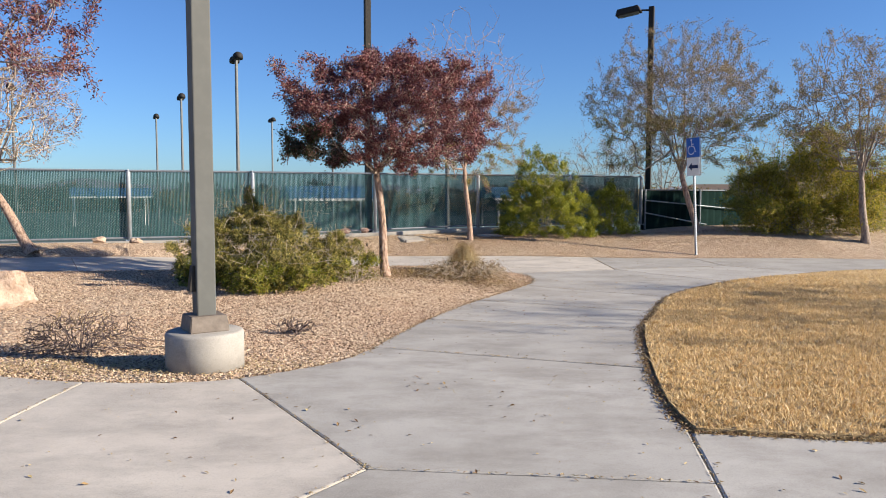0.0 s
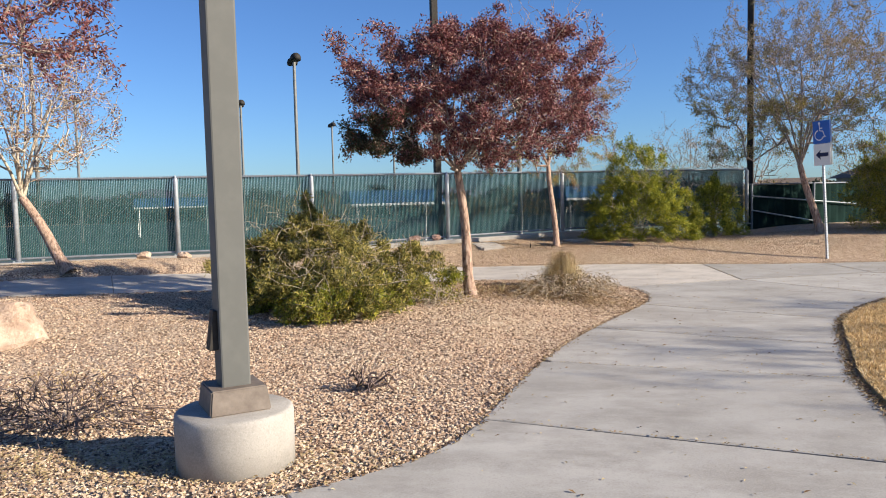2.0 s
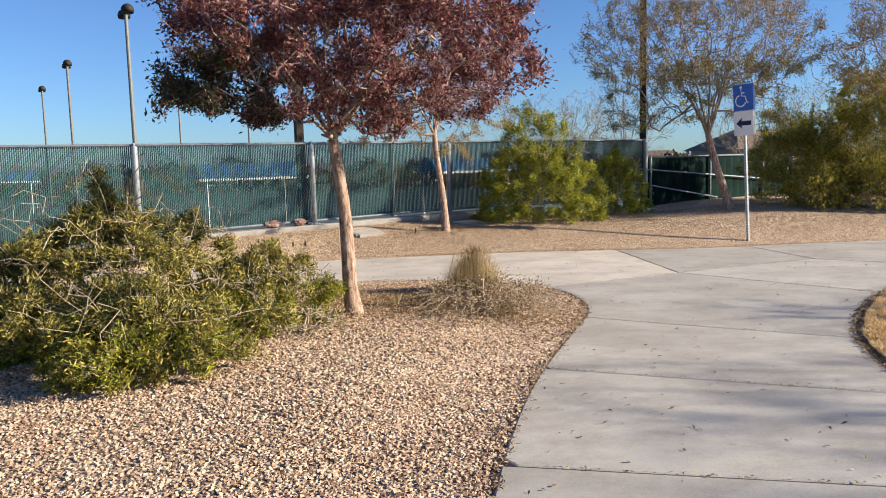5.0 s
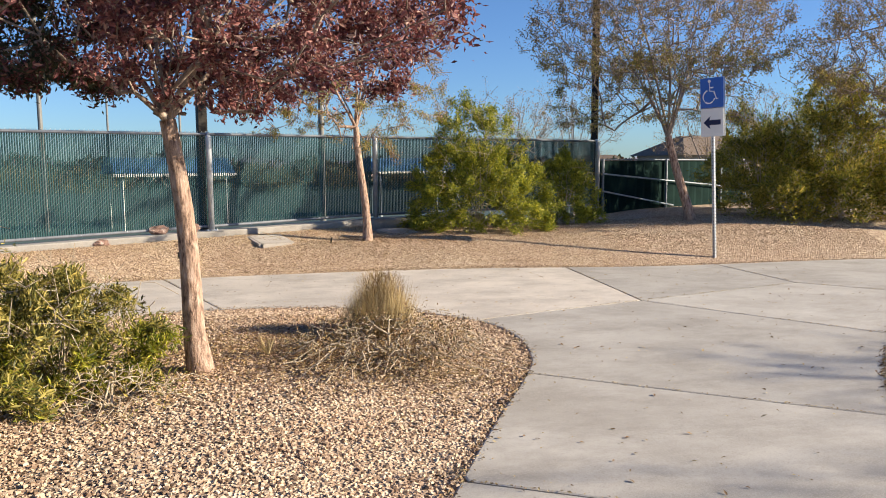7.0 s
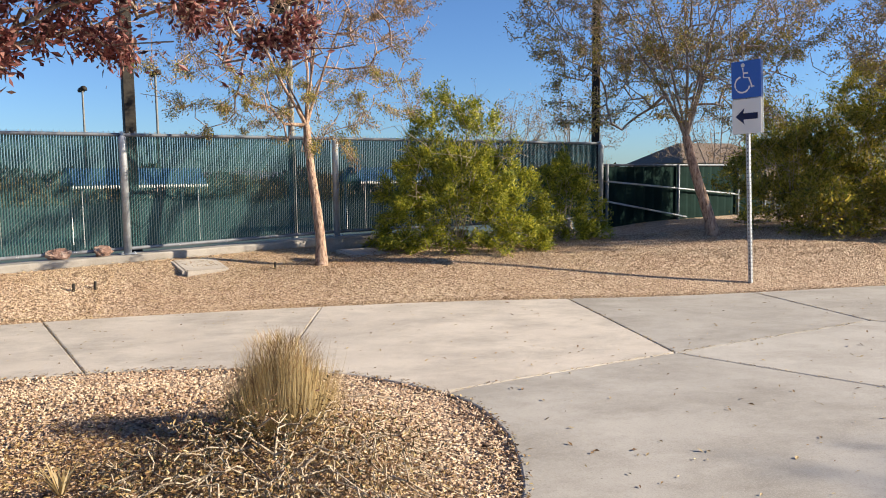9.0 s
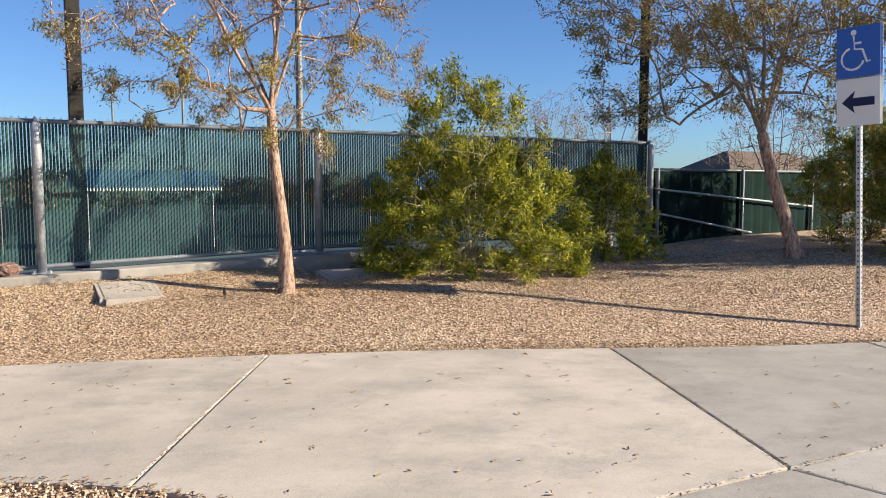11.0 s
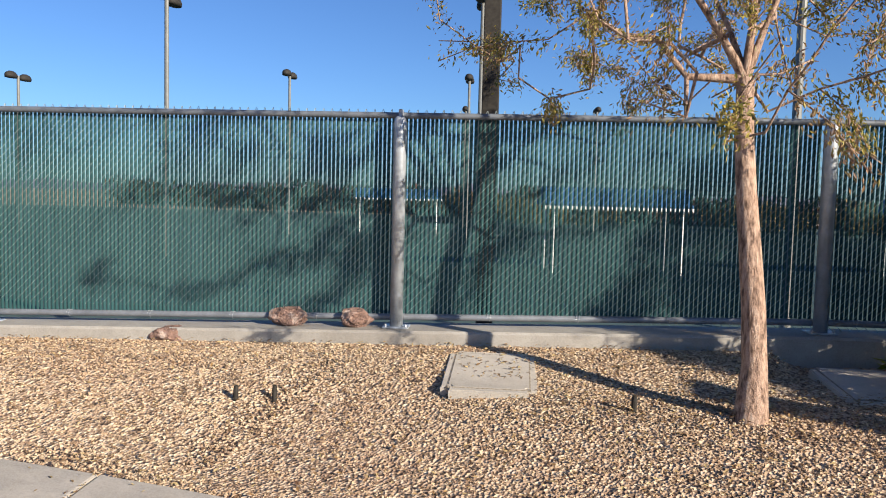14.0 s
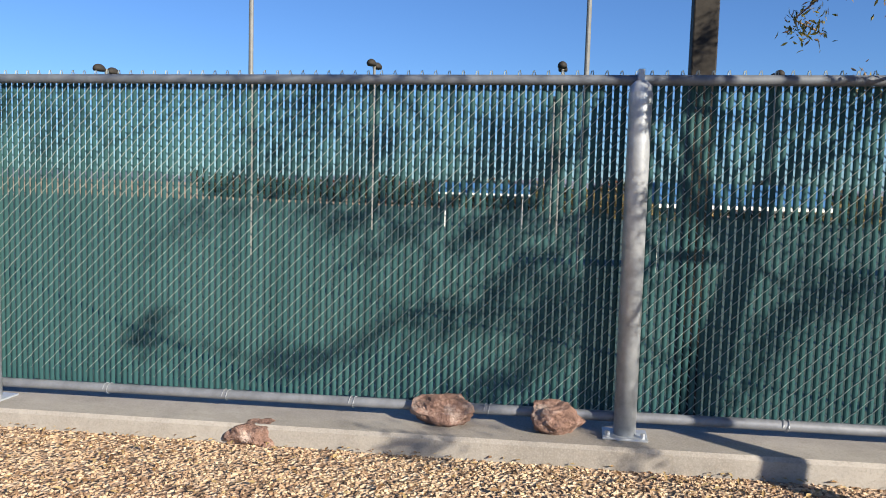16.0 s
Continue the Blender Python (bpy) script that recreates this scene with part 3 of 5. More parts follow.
bm = bmesh.new()
steps = np.arange(-22, 6.01, 0.5)
rows_ = []
for s in steps:
    top = curb_height(s)
    prof = [(0.24, -0.3), (0.24, top - 0.02), (0.225, top), (-0.2, top), (-0.2, -0.6)]
    rows_.append([bm.verts.new(fence_at(s, o, z)) for o, z in prof])
for q, w in zip(rows_, rows_[1:]):
    for k in range(len(q) - 1):
        bm.faces.new((q[k], w[k], w[k + 1], q[k + 1]))
bm.faces.new(rows_[0])
bm.faces.new(rows_[-1][::-1])
bmesh.ops.recalc_face_normals(bm, faces=bm.faces[:])
tagged(part("kerb", bm, curb_mat), "low cast concrete kerb under the fence", "kerb", kind="structure")

fence = thing("chain_link_fence", "chain-link fence with green privacy slats on a concrete kerb", "fence")
POSTS = [-6 * SP, -5 * SP, -4 * SP, -3 * SP, -2 * SP, -3.63, 0, SP, 2 * SP, 9.8]
for s in POSTS:
    z0, z1 = curb_height(s), FENCE_TOP
    bm = bmesh.new()
    p = fence_at(s, 0.05, 0)
    tube(bm, [p + Vector((0, 0, z)) for z in (z0, z1 - 0.12, z1 - 0.055, z1 - 0.03)], [0.055, 0.055, 0.053, 0.03], 20)
    post = part("post", bm, galv_mat, fence, "galvanized steel post", True)
    bm = bmesh.new()
    tube(bm, [p + Vector((0, 0, z)) for z in (z1 - 0.14, z1 - 0.085)], 0.0575, 20)
    part("band", bm, galv_mat, post)
    bm = bmesh.new()
    box(bm, -0.016, 0.016, -0.05, 0.045, -0.045, 0.03, 0.004)
    bmesh.ops.transform(bm, matrix=pose(fence_at(s, 0, 0).x, fence_at(s, 0, 0).y, z1, 0, 0, 23), verts=bm.verts)
    part("rail_clip", bm, galv_mat, post)
    bm = bmesh.new()
    box(bm, -0.11, 0.11, -0.085, 0.085, 0, 0.012, 0.003)
    bmesh.ops.transform(bm, matrix=pose(p.x, p.y, z0, 0, 0, 23), verts=bm.verts)
    part("flange", bm, galv_mat, post)
    for dx in (-0.085, 0.085):
        bm = bmesh.new()
        tube(bm, [(dx, -0.05, 0.012), (dx, -0.05, 0.035)], 0.013, 6)
        bmesh.ops.transform(bm, matrix=pose(p.x, p.y, z0, 0, 0, 23), verts=bm.verts)
        part("bolt", bm, galv_mat, post)
s0, s1 = POSTS[0], POSTS[-1]
for name, r in (("top_rail", 0.027), ("bottom_rail", 0.027)):
    bm = bmesh.new()
    tube(bm, [fence_at(s, -0.028, FENCE_TOP - 0.015 if name == "top_rail" else curb_height(s) + 0.075) for s in np.linspace(s0, s1, 60)], r, 10)
    part(name, bm, rail_mat if name == "top_rail" else low_rail_mat, fence, "galvanized rail", True)
for s in np.arange(-5.9, 6.0, 0.74):
    ring = [fence_at(s, -0.028, curb_height(s) + 0.075) + 0.031 * (math.cos(u) * Vector((FN.x, FN.y, 0)) + math.sin(u) * Vector((0, 0, 1))) + Vector((FU.x, FU.y, 0)) * 0.004 * u for u in np.linspace(0, 9.4, 19)]
    bm = bmesh.new()
    tube(bm, ring, 0.0024, 4)
    part("tie_wire", bm, galv_mat, fence)
PITCH = 0.0365
Z0, Z1 = CURB_TOP + 0.095, FENCE_TOP - 0.018


def slat_verts(s, w, z0, z1):
    """A slightly bowed slat standing behind the wire."""
    out = []
    for z in (z0, z1):
        for k, o in ((-1, 0.0), (-0.72, 0.0070), (-0.25, 0.0105), (0.25, 0.0105), (0.72, 0.0070), (1, 0.0)):
            out.append(fence_at(s + k * w / 2, -0.0715 + o, z))
        for k in (1, -1):
            out.append(fence_at(s + k * w / 2, -0.073, z))
    return out


SLAT_F = [(k, (k + 1) % 8, (k + 1) % 8 + 8, k + 8) for k in range(8)] + [tuple(range(8, 16))]
ref = slat_verts(0.0, 0.0268, Z0, Z1)
slat_mesh = bpy.data.meshes.new("slat")
slat_mesh.from_pydata([v - ref[0] for v in ref], [], SLAT_F)
slat_mesh.materials.append(slat_mat)
n_s = int((s1 - s0) / PITCH)
far_v, far_f = [], []
for i in range(n_s):
    s = s0 + (i + 0.5) * PITCH
    if min(abs(s - p) for p in POSTS) < 0.012:
        continue
    jit = random.uniform(-0.0015, 0.0015)
    if -4.6 < s < 5.6:
        ob = new("slat", slat_mesh)
        ob.location = fence_at(s + jit, -0.066, curb_height(s) + 0.095 + random.uniform(-0.006, 0.006))
        ob.scale.z = (Z1 - curb_height(s) - 0.095) / (Z1 - Z0)
        ob.location -= Vector((FU.x, FU.y, 0)) * 0.0134
        ob.parent = fence
    else:
        vs = slat_verts(s + jit, 0.0268, curb_height(s) + 0.095, Z1)
        far_f += [tuple(k + len(far_v) for k in f) for f in SLAT_F]
        far_v += [tuple(v) for v in vs]
tagged(raw("slats", far_v, far_f, slats_mat, fence), kind="stuff")


def wire_lines(sign, off, name, radius):
    """One direction of the chain-link diagonals, with a slight ripple."""
    bm = bmesh.new()
    h = Z1 + 0.03 - (Z0 - 0.015)
    for i in range(int((s1 - s0) / (2 * PITCH)) + 40):
        a = s0 - h + i * 2 * PITCH if sign > 0 else s0 + i * 2 * PITCH
        t0 = max(0.0, (s0 - a) if sign > 0 else (a - s1))
        t1 = min(h, (s1 - a) if sign > 0 else (a - s0))
        if t1 - t0 < 0.03:
            continue
        near = -5.5 < a + sign * h / 2 < 5.5
        k = max(2, int((t1 - t0) / (PITCH if near else 0.4)) + 1)
        pts = [fence_at(a + sign * t, off + (0.004 * (1 if j % 2 else -1) if near else 0), Z0 - 0.015 + t) for j, t in enumerate(np.linspace(t0, t1, k))]
        tube(bm, pts, radius, 3, False)
    return part(name, bm, wire_mat, fence, "galvanized chain-link wire")


wire_lines(1, -0.054, "wire_mesh", 0.0021)
wire_lines(-1, -0.082, "wire_mesh", 0.0036)
bm = bmesh.new()
for i in range(int((s1 - s0) / (2 * PITCH))):
    s = s0 + (i + 0.5) * 2 * PITCH
    z = FENCE_TOP + 0.008
    tube(bm, [fence_at(s - 0.016, -0.06, z - 0.03), fence_at(s - 0.002, -0.058, z + 0.026), fence_at(s + 0.004, -0.06, z + 0.03), fence_at(s + 0.018, -0.062, z - 0.03)], 0.0032, 3, False)
tagged(part("wire_knuckle", bm, wire_mat, fence), kind="stuff")

# lower windscreened fence past the corner
P0, P1 = Vector((7.0, 26.8)), Vector((13.2, 30.3))
low = thing("low_fence", "low chain-link fence with dark green windscreen", "fence")
D = (P1 - P0).normalized()


def low_at(s, off, z):
    p = P0 + D * s + Vector((D.y, -D.x)) * off
    return Vector((p.x, p.y, z))


L = (P1 - P0).length
for s in (0.15, 2.9, 5.7, L):
    bm = bmesh.new()
    tube(bm, [low_at(s, 0.03, -0.6), low_at(s, 0.03, 1.74)], 0.035, 12)
    part("post", bm, rail_mat, low, "", True)
bm = bmesh.new()
tube(bm, [low_at(0, 0, 1.72), low_at(L, 0, 1.72)], 0.024, 8)
part("top_rail", bm, rail_mat, low, "", True)
bm = bmesh.new()
n = 60
for k in range(n):
    a, b = L * k / n, L * (k + 1) / n
    oa, ob_ = 0.012 * math.sin(k * 2.1), 0.012 * math.sin((k + 1) * 2.1)
    for d in (0, 0.004):
        bm.faces.new([bm.verts.new(p) for p in (low_at(a, -0.03 + oa - d, -0.7), low_at(b, -0.03 + ob_ - d, -0.7), low_at(b, -0.03 + ob_ - d, 1.69), low_at(a, -0.03 + oa - d, 1.69))])
part("windscreen", bm, screen_mat, low, "dark green windscreen fabric", True)
for za, zb, s_end in ((1.36, 0.95, 5.6), (0.92, 0.45, 3.2)):
    bm = bmesh.new()
    tube(bm, [low_at(0.1, 0.08, za), low_at(s_end, 0.08, zb)], 0.02, 8)
    part("brace_rail", bm, galv_mat, low, "sloping galvanized rail", True)


# ---- lamp posts ----
def lamp_head(bm, x, y, z, turn):
    """A flat rounded shoebox lamp head."""
    b2 = bmesh.new()
    bmesh.ops.create_uvsphere(b2, u_segments=16, v_segments=8, radius=1)
    for v in b2.verts:
        v.co = Vector((v.co.x * 0.52, v.co.y * 0.32, max(v.co.z, -0.35) * 0.33))
    bmesh.ops.transform(b2, matrix=pose(x, y, z, 0, 0, turn), verts=b2.verts)
    me = bpy.data.meshes.new("tmp")
    b2.to_mesh(me)
    b2.free()
    bm.from_mesh(me)
    bpy.data.meshes.remove(me)


def lamp_post(x, y, z0, top, width, rz, heads, label, pedestal=False, square=True, material=pole_mat, shoebox=False):
    t = thing("lamp_post", label, "lamp post", (x, y, z0), rz)
    bm = bmesh.new()
    zb = 0.32 if pedestal else 0
    if square:
        w = width / 2
        box(bm, -w, w, -w, w, zb, top - z0, 0.012)
    else:
        tube(bm, [(0, 0, zb), (0, 0, top - z0)], [width / 2, width / 2.6], 12)
    part("pole", bm, material, t)
    for dx in heads:
        bm = bmesh.new()
        tube(bm, [(0, 0, top - z0 - 0.12), (dx * 0.35, 0, top - z0 - 0.10)], 0.035, 8)
        part("arm", bm, dark_mat, t)
        bm = bmesh.new()
        if not shoebox:
            lamp_head(bm, dx * 0.72, 0, top - z0 - 0.12, 0)
            part("lamp_head", bm, dark_mat, t, "dark rounded lamp head", True)
            continue
        box(bm, -0.48, 0.48, -0.27, 0.27, -0.12, 0.13, 0.03)
        for v in bm.verts:
            if v.co.z > 0:
                v.co.x, v.co.y = v.co.x * 0.86, v.co.y * 0.8
        at = pose(dx * 0.80, 0, top - z0 - 0.10, 0, 8 * (1 if dx > 0 else -1), 0)
        bmesh.ops.transform(bm, matrix=at, verts=bm.verts)
        head = part("lamp_head", bm, dark_mat, t, "dark shoebox lamp head")
        bm = bmesh.new()
        box(bm, -0.38, 0.38, -0.2, 0.2, -0.15, -0.116, 0.01)
        bmesh.ops.transform(bm, matrix=at, verts=bm.verts)
        part("lens", bm, lamp_grey, head, "flat grey lens")
    return t


near = lamp_post(-2.235, 7.04, -0.03, 9.2, 0.176, 33, (-1,), "tall square bronze lamp post on a round concrete base", True)
bm = bmesh.new()
lathe(bm, [(0.355, -0.1), (0.357, 0.315), (0.35, 0.34), (0.33, 0.35), (0.05, 0.35)], 48)
part("pedestal", bm, curb_mat, near, "round cast concrete pedestal", True)
bm = bmesh.new()
box(bm, -0.182, 0.182, -0.182, 0.182, 0.35, 0.50)
for v in bm.verts:
    if v.co.z > 0.4:
        v.co.x *= 0.90
        v.co.y *= 0.90
bmesh.ops.bevel(bm, geom=bm.edges[:], offset=0.008, segments=2, affect="EDGES")
part("base_cover", bm, skirt_mat, near, "brown steel base cover")
bm = bmesh.new()
box(bm, -0.145, -0.086, -0.045, 0.045, 0.72, 0.96, 0.006)
for v in bm.verts:
    if v.co.z > 0.8:
        v.co.x = max(v.co.x, -0.112)
part("handhole_box", bm, dark_mat, near, "dark handhole cover")
lamp_post(-2.54, 25.82, -0.4, 9.5, 0.2, 23, (1,), "square dark brown lamp post behind the fence", material=dark_mat, shoebox=True)
lamp_post(8.0, 29.7, -0.8, 8.75, 0.2, -25, (-1.1,), "dark square lamp post beyond the fence corner", material=dark_mat, shoebox=True)
for x, y, heads in ((-12.7, 47.2, (-1, 1)), (-22.9, 67, (-1, 1)), (-31.5, 84, (-1, 1)), (-19.7, 88, (-1, 1)), (-34.3, 61, (-1, 1)), (-47, 49, (-1, 1)), (-25.6, 41.9, (-1, 1)), (-11, 76, (-1, 1)), (0.2, 36.5, (-1, 1))):
    lamp_post(x, y, -1.5, 9.9 if y == 47.2 else 7.2 if y == 36.5 else 8.7 if y == 49 else 10.0, 0.24, 113, heads, "tall court floodlight post with paired lamp heads", False, False, lamp_grey)

# ---- courts beyond the fence ----
bm = bmesh.new()
box(bm, -90, 70, 3.1, 110, -0.06, 0.012)
bmesh.ops.transform(bm, matrix=pose(FB.x, FB.y, -1.5, 0, 0, 23), verts=bm.verts)
tagged(part("court", bm, court_mat), "green hard-court surface beyond the fence", "court", kind="structure")


def shelter(x, y, rz, half):
    t = thing("shade_shelter", "blue flat-roofed shade shelter on white posts", "shelter", (x, y, -1.5), rz, "court shelters")
    bm = bmesh.new()
    box(bm, -half, half, -1.2, 1.2, 2.75, 3.55, 0.05)
    for v in bm.verts:
        if v.co.z > 3:
            v.co.y *= 0.35
    part("canopy", bm, canopy_mat, t, "blue canopy")
    bm = bmesh.new()
    box(bm, -half - 0.05, half + 0.05, -1.26, -1.2, 2.62, 2.76)
    part("fascia", bm, white_mat, t, "white fascia")
    for px in (0.4 - half, half - 0.4):
        for py in (-1.0, 1.0):
            bm = bmesh.new()
            tube(bm, [(px, py, 0), (px, py, 2.75)], 0.06, 8)
            part("post", bm, white_mat, t)


for x, y, half in ((-7.35, 49.2, 3.05), (-31.0, 70.9, 3.5), (6, 56, 3.4)):
    shelter(x, y, 30, half)


# ---- plants ----
def skeleton(base, fork, crown_c, crown_r, n, seed, stems=1, hollow=0.25, droop=0.0, low_cut=-0.75, mains=8):
    """Grows a branch skeleton: main limbs first, then each target joins a near node; returns nodes, parents, loads, tips."""
    r = np.random.default_rng(seed)
    room = np.zeros((n * 14 + 400, 3))
    parent = [-1]
    room[0] = base
    count = 1
    f, b0 = np.array(fork, float), np.array(base, float)
    c, rad = np.array(crown_c, float), np.array(crown_r, float)
    tips = []

    def run(start, goal, rise, wobble):
        nonlocal count
        a = room[start].copy()
        ln = np.linalg.norm(goal - a)
        m = max(1, int(ln / 0.24))
        bend = r.normal(0, wobble * ln, 3) + np.array([0, 0, rise * ln])
        last = start
        for i in range(1, m + 1):
            u = i / m
            room[count] = a + (goal - a) * u + bend * 2 * u * (1 - u) - np.array([0, 0, droop * u * u * ln]) + r.normal(0, 0.008, 3) * (i < m)
            parent.append(last)
            last = count
            count += 1
        return last

    first = 1
    if stems == 1:
        last = 0
        for i in range(1, 7):
            u = i / 6
            room[count] = b0 + (f - b0) * u + np.array([math.sin(u * 5 + seed) * 0.025, math.cos(u * 4 + seed) * 0.025, 0])
            parent.append(last)
            last = count
            count += 1
        first = last
        start = last
    for k in range(mains):
        az = 2.4 * k + seed
        el = radians(r.uniform(12, 70)) if k else radians(85)
        goal = c + rad * 0.72 * np.array([math.cos(az) * math.cos(el), math.sin(az) * math.cos(el), math.sin(el) * (1 if stems == 1 else r.uniform(0.0, 1))])
        tips.append(run(start if stems == 1 else 0, goal, 0.14, 0.05))
    d = r.normal(size=(n * 4, 3))
    d /= np.linalg.norm(d, axis=1)[:, None]
    q = d * (hollow + (1 - hollow) * r.random((n * 4, 1)) ** 0.5)
    q = q[q[:, 2] > low_cut][:n]
    lump = 1 + 0.20 * np.sin(q[:, 0] * 5 + seed) * np.cos(q[:, 1] * 4.3 + seed * 2) + 0.13 * np.sin(q[:, 2] * 7 + seed) + r.normal(0, 0.05, len(q))
    tg = c + q * rad * lump[:, None]
    for t in tg[np.argsort(np.linalg.norm(tg - f, axis=1))]:
        arr = room[:count]
        gap = t - arr
        dist = np.linalg.norm(gap, axis=1)
        out = arr - f
        back = np.einsum("ij,ij->i", gap, out) / (dist * np.linalg.norm(out, axis=1) + 1e-6)
        dist = dist * (1.35 - 0.45 * back)
        dist[:first] += 50
        tips.append(run(int(np.argmin(dist)), t, 0.05, 0.06))
    nodes, parent = room[:count].copy(), np.array(parent)
    load = np.zeros(count)
    load[tips] = 1
    for i in range(count - 1, 0, -1):
        load[parent[i]] += load[i]
    return nodes, parent, load, np.array(tips)


def limb_mesh(name, nodes, parent, load, base_r, tip_r, material, owner, pick, sides=6, flare=False):
    """Tapered limbs: a short tube from each picked node to its parent."""
    rad = tip_r + (base_r - tip_r) * (load / load.max()) ** 0.6
    ids = np.array([i for i in range(1, len(nodes)) if pick(load[i])])
    if not len(ids):
        return None
    a, b = nodes[parent[ids]], nodes[ids]
    if flare:
        top = max(nodes[ids, 2].max(), 0.1)
        rad = rad * (1.22 - 0.40 * np.clip(nodes[:, 2] / top, 0, 1)) * (1 + 0.35 * np.clip(1 - nodes[:, 2] / 0.14, 0, 1))
        ra, rb = rad[parent[ids]], rad[ids]
    else:
        ra, rb = np.minimum(rad[parent[ids]] * 0.85, rad[ids] * 1.6), rad[ids]
    d = b - a
    d /= np.linalg.norm(d, axis=1)[:, None] + 1e-9
    h = np.where(np.abs(d[:, 2:3]) > 0.9, np.array([[1.0, 0, 0]]), np.array([[0, 0, 1.0]]))
    u = np.cross(d, h)
    u /= np.linalg.norm(u, axis=1)[:, None]
    w = np.cross(d, u)
    ang = np.arange(sides) * 2 * math.pi / sides
    ring = u[:, None] * np.cos(ang)[None, :, None] + w[:, None] * np.sin(ang)[None, :, None]
    v = np.concatenate([(a - d * ra[:, None] * 0.3)[:, None] + ring * ra[:, None, None], b[:, None] + ring * rb[:, None, None]], 1)
    k = np.arange(sides)
    f = np.stack([k, (k + 1) % sides, (k + 1) % sides + sides, k + sides], -1)
    fs = (f[None] + (2 * sides * np.arange(len(ids)))[:, None, None]).reshape(-1, 4)
    return raw(name, v.reshape(-1, 3), fs, material, owner, "", True)


def leaf_mesh(name, spots, size, material, owner, r, narrow=0.4, hang=0.3, label="", follow=1.0):
    """Joined small folded leaves that fan out along their sprigs."""
    centres, along = spots
    n = len(centres)
    d = r.normal(size=(n, 3)) + follow * along
    d[:, 2] -= hang
    d /= np.linalg.norm(d, axis=1)[:, None]
    h = r.normal(size=(n, 3))
    w = np.cross(d, h)
    w /= np.linalg.norm(w, axis=1)[:, None]
    nn = np.cross(d, w)
    s = size * r.uniform(0.6, 1.3, (n, 1))
    v = np.stack([centres, centres + d * s * 0.5 + w * s * narrow * 0.5 + nn * s * 0.08, centres + d * s, centres + d * s * 0.5 - w * s * narrow * 0.5 + nn * s * 0.08], 1)
    f = np.array([(0, 1, 2), (0, 2, 3)])
    return raw(name, v.reshape(-1, 3), (f[None] + 4 * np.arange(n)[:, None, None]).reshape(-1, 3), material, owner, label)


def leaf_spots(nodes, parent, load, count, r, spread, max_load=3.0, keep=None, clump=2.2):
    ids = np.array([i for i in range(1, len(nodes)) if load[i] <= max_load])
    if keep is not None:
        ids = ids[keep(nodes[ids])]
    weight = r.random(len(ids)) ** clump + 0.05
    pick = r.choice(ids, count, p=weight / weight.sum())
    u = r.random((count, 1))
    along = nodes[pick] - nodes[parent[pick]]
    along /= np.linalg.norm(along, axis=1)[:, None] + 1e-9
    return nodes[pick] * u + nodes[parent[pick]] * (1 - u) + r.normal(0, spread, (count, 3)), along


def tree(label, base, fork, crown_c, crown_r, n, leaves, size, leaf_mats, seed, base_r, bark, twig, spread=0.07, droop=0.0, narrow=0.4, low_cut=-0.75, hang=0.3, twig_r=0.0028, mains=8):
    base = (base[0], base[1], ground_at(base[0], base[1]) - 0.05 if len(base) < 3 else base[2])
    t = thing("tree", label, "tree", base)
    inv = np.array(base)
    nodes, parent, load, tips = skeleton(base, fork, crown_c, crown_r, n, seed, droop=droop, low_cut=low_cut, mains=mains)
    nodes = nodes - inv
    r = np.random.default_rng(seed + 100)
    limit = load.max() * 0.98
    trunk = limb_mesh("trunk", nodes, parent, load, base_r, 0.006, bark, t, lambda l: l >= limit, 14, True)
    limb_mesh("branchwork", nodes, parent, load, base_r * 0.9, twig_r, twig, t, lambda l: l < limit, 5)
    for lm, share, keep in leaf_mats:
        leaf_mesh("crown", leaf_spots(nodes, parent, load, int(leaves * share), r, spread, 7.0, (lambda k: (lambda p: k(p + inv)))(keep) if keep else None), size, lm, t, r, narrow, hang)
    return t


